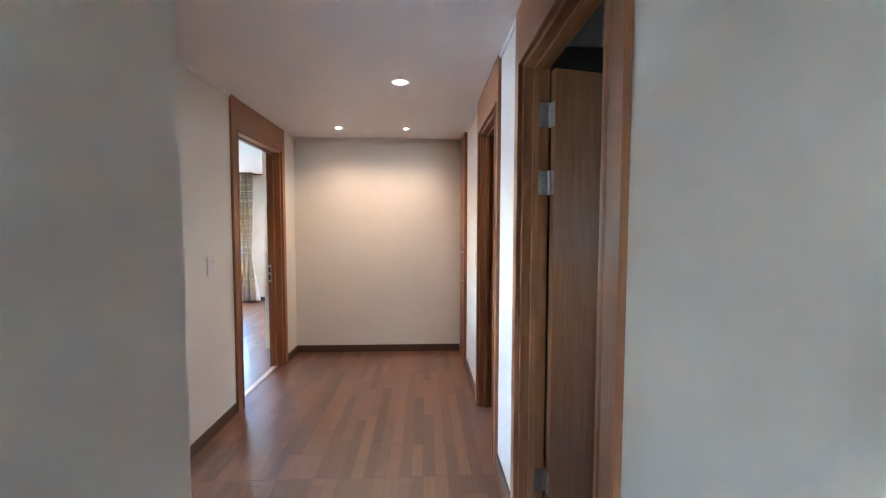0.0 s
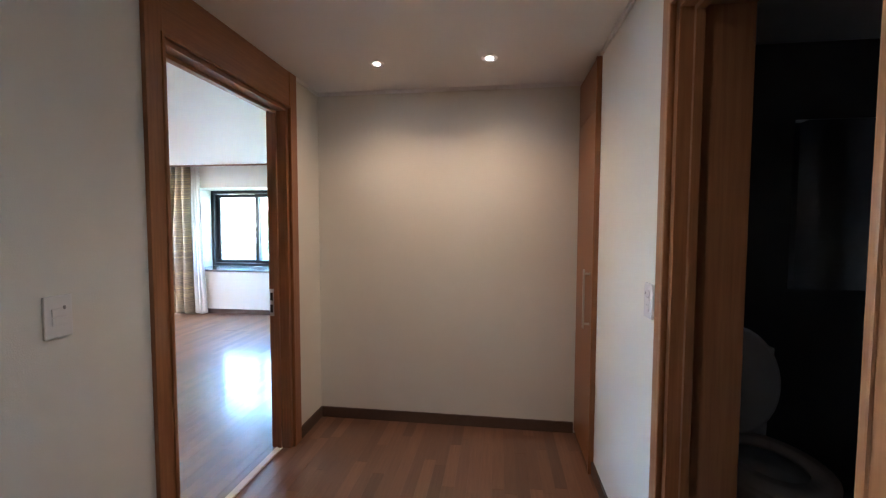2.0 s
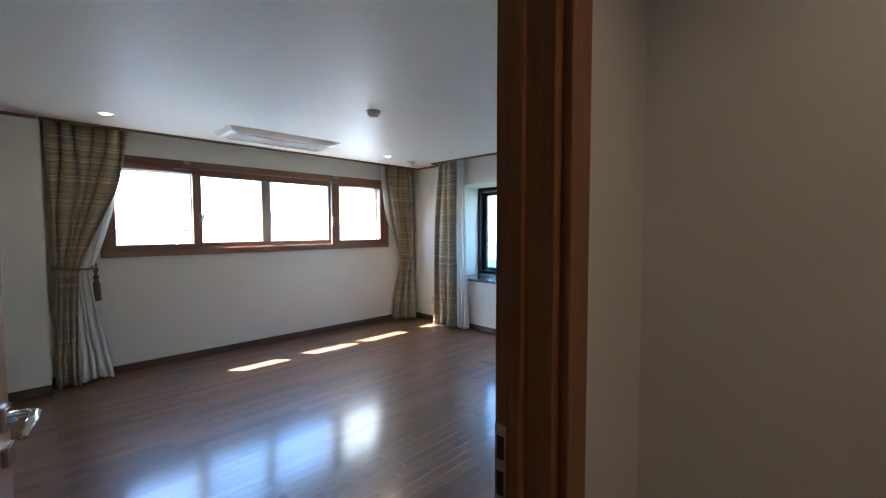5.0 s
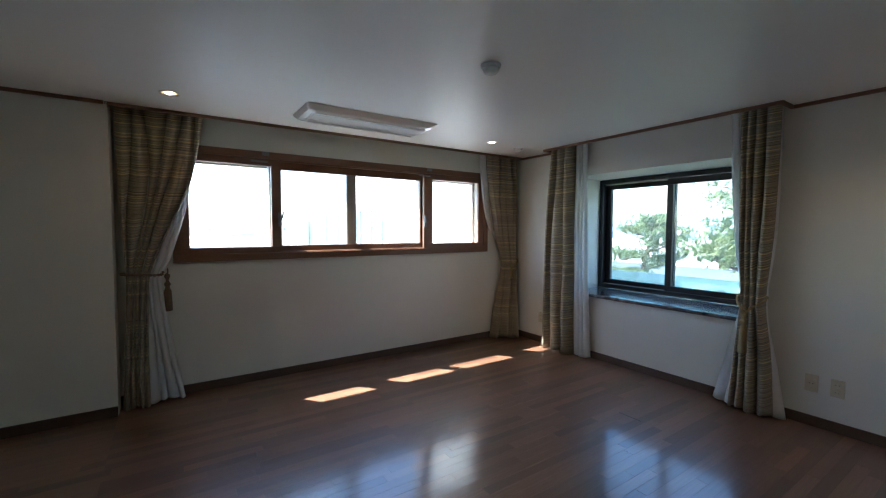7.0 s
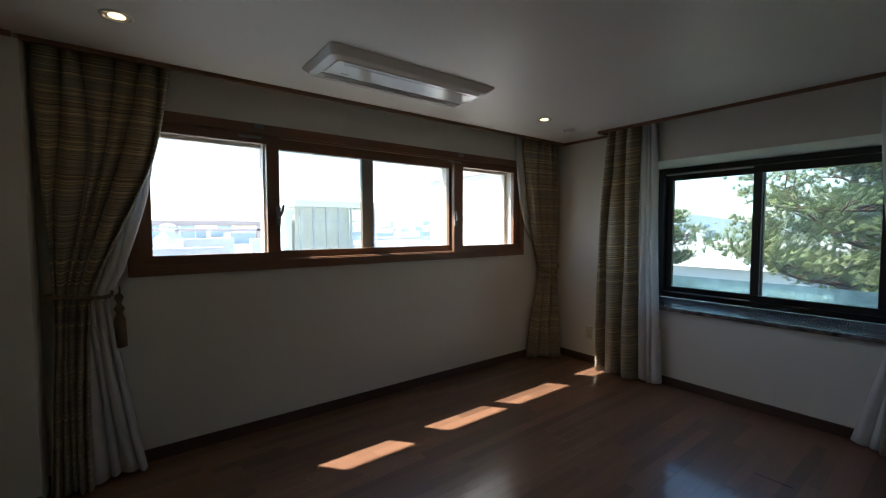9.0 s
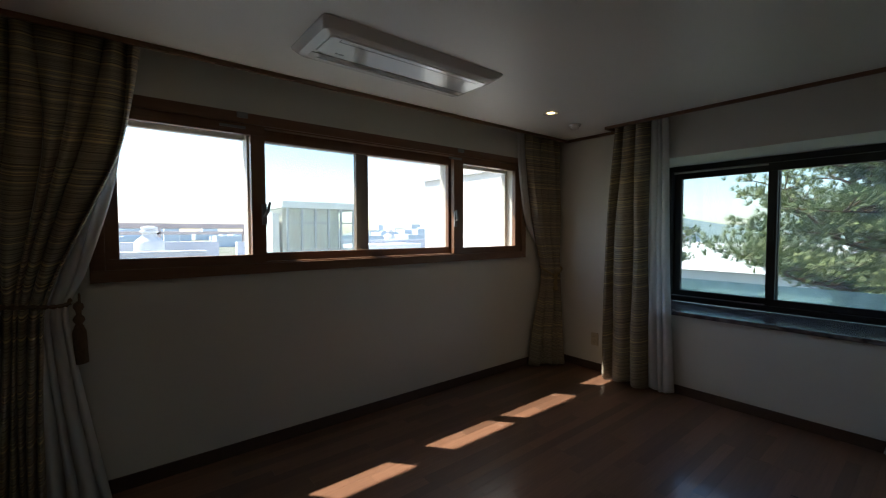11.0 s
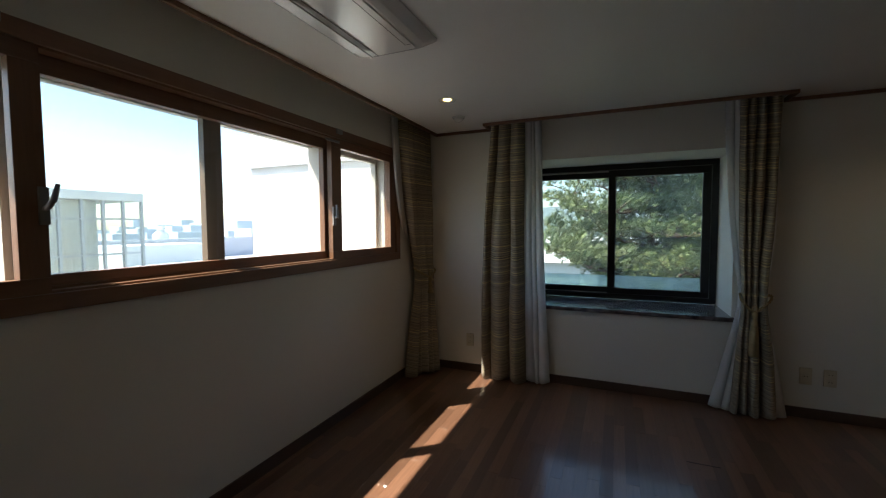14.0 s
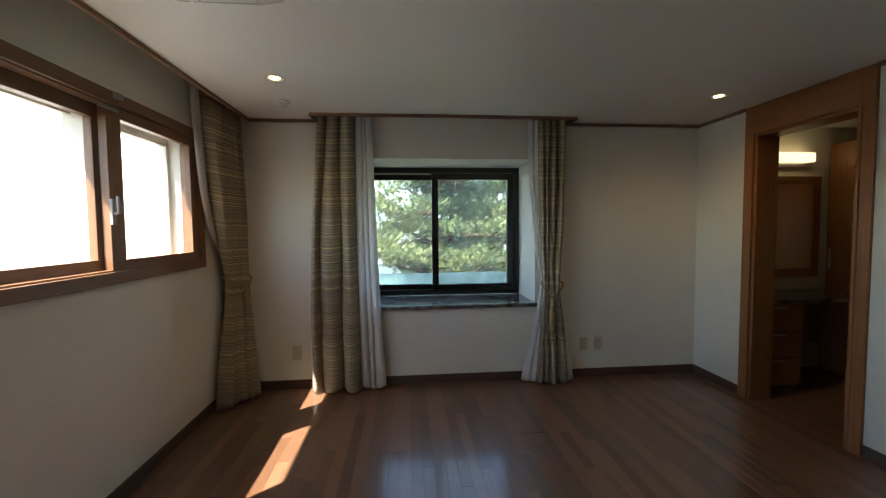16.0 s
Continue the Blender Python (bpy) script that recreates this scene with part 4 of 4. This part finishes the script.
# ---- bathroom behind the corridor door ----
to = thing("toilet", "white porcelain toilet with its lid raised in a dark bathroom", "toilet", at=(0.98, 3.35, 0))
bowl = bmesh.new()
prof = [(0.13, 0.0), (0.12, 0.12), (0.14, 0.25), (0.19, 0.36), (0.20, 0.40)]
lathe(bowl, prof, Matrix.Translation((0, -0.02, 0)) @ Matrix.Diagonal((0.95, 1.25, 1, 1)), 28)
part("bowl", bowl, PORCELAIN, to, smooth=True)
sb = bmesh.new()
ro = [[sb.verts.new((r * 0.95 * math.cos(a * math.tau / 32), -0.02 + r * 1.25 * math.sin(a * math.tau / 32), z)) for a in range(32)] for r, z in ((0.205, 0.402), (0.205, 0.425), (0.125, 0.425), (0.125, 0.402), (0.205, 0.402))]
for a, b in zip(ro, ro[1:]):
    for i in range(32):
        sb.faces.new((a[i], a[(i + 1) % 32], b[(i + 1) % 32], b[i]))
part("seat", sb, PORCELAIN, to, smooth=True)
lid = lathe(bmesh.new(), [(0.205, 0), (0.205, 0.018), (0.19, 0.022)], Matrix.Translation((0, 0.25, 0.66)) @ pose(0, 0, 0, 82) @ Matrix.Diagonal((0.95, 1.2, 1, 1)), 32)
part("lid", lid, PORCELAIN, to, smooth=True)
part("tank", boxes((-0.19, 0.19, 0.30, 0.495, 0.36, 0.76), bevel=0.02), PORCELAIN, to)
part("tank_lid", boxes((-0.2, 0.2, 0.29, 0.50, 0.762, 0.80), bevel=0.01), PORCELAIN, to)
ba = thing("bathroom_mirror", "frameless mirror on the dark bathroom wall", "mirror")
part("glass", boxes((1.35, 2.3, 3.846, 3.856, 1.05, 1.9), bevel=0.002), MIRROR, ba)

# window light of rooms that lie behind doors
window_light("living_window_light", look((-1.6, -3.895, 1.4), (-1.6, 0, 1.3)), 0.6, 0.6, 0.17, (0.80, 0.86, 1.0))
window_light("side_room_window_light", look((-4.495, 1.0, 1.375), (0, 1.0, 1.3)), 0.8, 0.75, 0.5, (0.80, 0.90, 1.0))


# ---- outside: ground, neighbours, city, pine ----
structure("ground", boxes((-1500, 1500, -1500, 1500, -7.2, -7.0)), GROUND, "open ground around the house reaching the horizon", "ground")
# own wing of the house beside the long window
wg = thing("house_wing", "sunlit white rendered wing of the house beside the window", "building")
part("wall", boxes((-8.03, -6.13, 7.30, 9.2, -7.0, 3.1), bevel=0.004), PLASTER, wg)
part("trim", boxes((-8.05, -6.13, 7.262, 7.30, 2.075, 2.10)), GREY_WALL, wg)
hw = thing("house", "white rendered lower storey of the house", "building")
part("wall", boxes((-6.10, 3.58, -4.0, 8.03, -7.0, -0.21)), PLASTER, hw)

# glazed roof pavilion
gb = thing("glazed_pavilion", "glass roof pavilion with pale frame and white roof band", "building")
part("core", boxes((-13.3, -12.25, 6.58, 7.85, -2.0, 1.86)), material("pavilion_inside", (0.60, 0.54, 0.45), 0.8, vary=(1.5, (0.68, 0.70, 0.66), 0.2), stretch=(1, 1.6, 0.6)), gb)
part("roof_band", boxes((-13.6, -11.97, 6.50, 8.45, 1.865, 2.01), bevel=0.01), PLASTER, gb)
part("slab", boxes((-13.6, -11.97, 6.50, 8.45, -2.2, -2.0)), PLASTER, gb)
part("stair_wall", boxes((-13.5, -12.2, 6.36, 6.50, -2.2, 1.75), bevel=0.01), PLASTER, gb)
PAVILION_METAL = material("pavilion_metal", (0.36, 0.38, 0.39), 0.5, vary=(4, (0.42, 0.44, 0.45), 0.3))
for k in range(6):
    y = 6.62 + 0.302 * k
    part("pane", boxes((-12.03, -12.02, y, y + 0.300, -2.0, 1.86)), PANE, gb)
for k in range(7):
    y = 6.62 + 0.302 * k
    part("mullion", boxes((-12.05, -11.99, y - 0.018, y + 0.018, -2.0, 1.865)), PAVILION_METAL, gb)
for z in (0.30, 0.95, 1.55):
    part("transom", boxes((-12.045, -11.995, 6.61, 8.44, z - 0.014, z + 0.014)), PAVILION_METAL, gb)
part("corner_post", boxes((-13.55, -13.49, 8.38, 8.44, -2.0, 1.865)), PAVILION_METAL, gb)

nb = thing("neighbour_house", "grey-blue flat-roofed neighbouring house with parapets", "building")
part("wall", boxes((-30, -15.2, -14, 22, -7, -0.1)), GREY_WALL, nb)
part("parapet", boxes((-15.6, -15.2, -14, 5.6, -0.1, 0.88), bevel=0.02), GREY_WALL, nb)
part("parapet", boxes((-15.6, -15.2, 5.62, 22, -0.1, 0.42), bevel=0.02), GREY_WALL, nb)
part("parapet", boxes((-18.6, -18.2, -14, 6.4, -0.1, 1.05), bevel=0.02), GREY_WALL, nb)
part("parapet", boxes((-23.6, -23.2, 8.0, 26.0, -0.1, 0.90), bevel=0.02), GREY_WALL, nb)
part("roof_block", boxes((-24.5, -21.0, 13.0, 16.5, -0.1, 0.72), bevel=0.02), PLASTER, nb)
pg = thing("roof_pergola", "long brown roof ridge with railing behind the parapet", "building")
part("ridge", boxes((-34, -31.5, -22, 10.8, 1.56, 1.86), bevel=0.05), ROOF_BROWN, pg)
part("lower_band", boxes((-31.4, -31.0, -22, 10.8, 1.20, 1.38), bevel=0.03), ROOF_BROWN, pg)
for k in range(8):
    part("post", boxes((-31.3, -31.0, -21.5 + 4.5 * k, -21.25 + 4.5 * k, -7, 1.56)), ROOF_BROWN, pg)
vent = thing("roof_vent", "round white roof ventilator with a cap", "roof vent", "roof vents", (-17.2, 4.5, -0.1))
part("body", lathe(bmesh.new(), [(0.36, 0), (0.36, 1.16), (0.30, 1.24), (0.17, 1.34), (0.16, 1.42)], Matrix(), 20), PLASTER, vent, smooth=True)
part("cap", lathe(bmesh.new(), [(0.16, 1.42), (0.22, 1.44), (0.22, 1.49), (0.16, 1.51), (0.2, 1.53), (0.2, 1.58), (0.06, 1.62)], Matrix(), 20), PLASTER, vent, smooth=True)
copy_thing(vent, pose(-26.0, 17.6, -0.1))

# far blocks; their haze is only the pale blue colour
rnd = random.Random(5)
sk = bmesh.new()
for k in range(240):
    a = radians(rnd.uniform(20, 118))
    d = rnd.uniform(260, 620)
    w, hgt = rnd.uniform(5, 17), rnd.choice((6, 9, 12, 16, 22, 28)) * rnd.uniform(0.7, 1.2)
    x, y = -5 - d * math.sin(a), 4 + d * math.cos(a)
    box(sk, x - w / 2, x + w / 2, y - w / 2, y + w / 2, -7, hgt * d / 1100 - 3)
tagged(new("city_skyline", mesh_of("city_skyline", sk, CITY)), "far city blocks, tinted pale blue for haze", "buildings", kind="stuff")

hills = bmesh.new()
cols = 60
low = []
for i in range(cols + 1):
    x = -420 + 560 * i / cols
    top = 10 + 16 * math.exp(-((x + 10) / 70) ** 2) + 9 * noise.noise(Vector((x * 0.02, 3, 0)))
    low.append([hills.verts.new((x, 330 + 40 * math.sin(i * 0.2), -8)), hills.verts.new((x, 390, top * 0.6)), hills.verts.new((x, 440, top)), hills.verts.new((x, 560, -8))])
for a, b in zip(low, low[1:]):
    for k in range(3):
        hills.faces.new((a[k], b[k], b[k + 1], a[k + 1]))
tagged(new("wooded_hill", mesh_of("wooded_hill", hills, HILL, True)), "low wooded hill on the horizon", "hill", kind="stuff")

# buildings beyond the pine
for x0, x1, y0, y1, top in ((-20, -3, 27, 36, -0.6), (-2.0, 9, 30, 40, -0.1)):
    b = thing("low_building", "long low white building with a pale metal roof beyond the pine", "building", "low white buildings")
    part("wall", boxes((x0, x1, y0, y1, -7, top)), PLASTER, b)
    rf = bmesh.new()
    v = [rf.verts.new(p) for p in ((x0 - 0.4, y0 - 0.4, top), (x1 + 0.4, y0 - 0.4, top), (x1 + 0.4, y1 + 0.4, top), (x0 - 0.4, y1 + 0.4, top), (x0 - 0.4, (y0 + y1) / 2, top + 1.3), (x1 + 0.4, (y0 + y1) / 2, top + 1.3))]
    for f in ((0, 1, 5, 4), (2, 3, 4, 5), (0, 4, 3), (1, 2, 5), (3, 2, 1, 0)):
        rf.faces.new([v[i] for i in f])
    part("roof", rf, GREY_WALL if x0 > -5 else PLASTER, b)
    for k in range(int((x1 - x0) / 2.4)):
        part("window", boxes((x0 + 0.8 + 2.4 * k, x0 + 2.0 + 2.4 * k, y0 - 0.03, y0 + 0.02, top - 2.2, top - 1.0)), GREY_WALL, b)


def pine(name, at, seed, height, spread, limbs, label):
    """A leaning red pine: bent trunk, crooked limbs, flat clouds of needle tufts."""
    rnd = random.Random(seed)
    ob = thing(name, label, "tree", "pines", at)
    wood = bmesh.new()
    tufts = []
    pts, radii = [], []
    for i in range(15):
        t = i / 14
        pts.append(Vector((0.35 * math.sin(t * 4.2 + seed), 0.3 * math.sin(t * 3.1 + 1 + seed), t * height)))
        radii.append(0.21 * (1 - t) ** 0.8 + 0.02)
    tube(wood, pts, radii, 10)
    for k in range(limbs):
        t = 0.50 + 0.50 * (k + rnd.random()) / limbs
        i = min(13, int(t * 14))
        start = pts[i].lerp(pts[i + 1], t * 14 - i)
        a = k * 2.4 + rnd.uniform(-0.4, 0.4)
        length = spread * (1.15 - 0.75 * (t - 0.5) / 0.5) * rnd.uniform(0.7, 1.1)
        way = Vector((math.cos(a), math.sin(a), rnd.uniform(-0.05, 0.22)))
        p, line = start.copy(), [start.copy()]
        for s in range(8):
            way = (way + Vector((rnd.uniform(-0.28, 0.28), rnd.uniform(-0.28, 0.28), rnd.uniform(-0.12, 0.20)))).normalized()
            p = p + way * length / 8
            line.append(p.copy())
        r0 = 0.075 * (1.25 - t)
        tube(wood, line, [r0 * (1 - 0.85 * s / 8) + 0.008 for s in range(9)], 6)
        for s in range(2, 9):
            for q in range(3):
                a2 = rnd.uniform(0, math.tau)
                twig = Vector((math.cos(a2), math.sin(a2), rnd.uniform(0.0, 0.35))).normalized()
                tl = rnd.uniform(0.25, 0.65) * (0.6 + spread / 5)
                mid = line[s] + twig * tl * 0.5 + Vector((0, 0, 0.03))
                end = line[s] + twig * tl + Vector((0, 0, rnd.uniform(0.02, 0.14)))
                tube(wood, [line[s], mid, end], [0.014, 0.010, 0.005], 4)
                for u in range(19):
                    c = line[s].lerp(end, rnd.uniform(0.35, 1.1)) + Vector((rnd.gauss(0, 0.13), rnd.gauss(0, 0.13), rnd.gauss(0.04, 0.06)))
                    tufts.append((c, (twig + Vector((rnd.gauss(0, 0.5), rnd.gauss(0, 0.5), 0.7))).normalized()))
    part("trunk", wood, BARK, ob, "reddish bark", smooth=True)
    verts, faces = [], []
    for c, axis in tufts:
        side = axis.orthogonal().normalized()
        other = axis.cross(side)
        ln = rnd.uniform(0.085, 0.15)
        for n in range(32):
            a = rnd.uniform(0, math.tau)
            lean = rnd.uniform(0.35, 1.25)
            d = (axis + lean * (math.cos(a) * side + math.sin(a) * other)).normalized()
            w = d.orthogonal().normalized() * 0.0031
            b = len(verts)
            verts += [tuple(c - w), tuple(c + w), tuple(c + d * ln)]
            faces.append((b, b + 1, b + 2))
    me = bpy.data.meshes.new("crown")
    me.from_pydata(verts, [], faces)
    me.materials.append(NEEDLES)
    cr = new("crown", me)
    cr.parent = ob
    cr["label"] = "many green needle tufts"
    return ob


pine("pine_tree", (-3.8, 12.0, -7.0), 4, 9.7, 2.8, 52, "large crooked red pine with open layered crown outside the window")
pine("pine_tree", (-8.6, 15.2, -7.0), 9, 8.5, 1.9, 16, "smaller red pine standing behind the large pine")
pine("pine_tree", (-0.3, 14.4, -7.0), 13, 9.6, 2.6, 20, "red pine beside the large pine")


# ---- floor strips ----
def plank_mesh(w, l):
    bm = bmesh.new()
    c = 0.0005
    t = -0.0004
    lo = [bm.verts.new((x, y, -0.0055)) for x, y in ((0, 0), (w, 0), (w, l), (0, l))]
    mi = [bm.verts.new((x, y, t)) for x, y in ((0, 0), (w, 0), (w, l), (0, l))]
    hi = [bm.verts.new((x, y, 0)) for x, y in ((c, c), (w - c, c), (w - c, l - c), (c, l - c))]
    for a, b in ((lo, mi), (mi, hi)):
        for i in range(4):
            bm.faces.new((a[i], a[(i + 1) % 4], b[(i + 1) % 4], b[i]))
    bm.faces.new(hi)
    return mesh_of("strip", bm, FLOOR_BOARD)


WIDE = 0.0655
GAP = 0.0003
LENGTHS = (0.42, 0.55, 0.68, 0.84, 1.0)
PLANKS = {l: plank_mesh(WIDE - GAP, l - GAP) for l in LENGTHS}
AREAS = [
    (XW, -1.501, 3.29, YN), (XWS, -1.501, 2.29, 3.29), (XL - 0.14, XR + 0.10, 2.05, YE), (XL - 0.14, XR + 0.10, 1.16, 2.05), (-0.72, XR + 0.10, -3.9, 1.16),
    (-1.501, 0.2, 4.55, YN), (-4.5, -1.501, -1.6, 2.19), (0.52, 3.5, -3.9, 2.02)]
NEAR = [(-5.3, -2.3, 4.0, 6.9), (-1.2, 0.40, 1.5, 4.2)]
floor_ob = bpy.data.objects["floor"]
rv, rf = [], []
rnd = random.Random(77)
count = 0
for ax0, ax1, ay0, ay1 in AREAS:
    for k in range(math.floor(ax0 / WIDE), math.ceil(ax1 / WIDE)):
        x0 = k * WIDE
        y = ay0 - rnd.uniform(0, 0.8)
        while y < ay1:
            l = rnd.choice(LENGTHS)
            a, b, c, d = max(x0, ax0), min(x0 + WIDE, ax1), max(y, ay0), min(y + l, ay1)
            whole = a == x0 and b == x0 + WIDE and c == y and d == y + l
            if whole and count < 300 and any(n[0] <= a and b <= n[1] and n[2] <= c and d <= n[3] for n in NEAR):
                ob = new("strip", PLANKS[l])
                ob.location = (x0, y, 0)
                ob.rotation_euler = (rnd.uniform(-0.0004, 0.0004), rnd.uniform(-0.003, 0.003), 0)
                ob.parent = floor_ob
                count += 1
            elif b - a > 0.004 and d - c > 0.004:
                b, d = b - GAP, d - GAP
                e, lift = 0.0005, rnd.uniform(-0.0001, 0.0001)
                n = len(rv)
                rv += [(a, c, -0.0055), (b, c, -0.0055), (b, d, -0.0055), (a, d, -0.0055), (a, c, -0.0004), (b, c, -0.0004), (b, d, -0.0004), (a, d, -0.0004), (a + e, c + e, lift), (b - e, c + e, -lift), (b - e, d - e, -lift), (a + e, d - e, lift)]
                rf += [(n + 8, n + 9, n + 10, n + 11)]
                for o in (0, 4):
                    rf += [(n + o + i, n + o + (i + 1) % 4, n + o + 4 + (i + 1) % 4, n + o + 4 + i) for i in range(4)]
            y += l
me = bpy.data.meshes.new("strips")
me.from_pydata(rv, [], rf)
me.materials.append(FLOOR_REST)
st = tagged(new("strips", me), kind="stuff")
st.parent = floor_ob
structure("floor_seam", boxes((-3.665, -3.495, 6.432, 6.438, 0.0002, 0.0012)), DARK_GAP, "dark open joint in the floor strips", "floor")
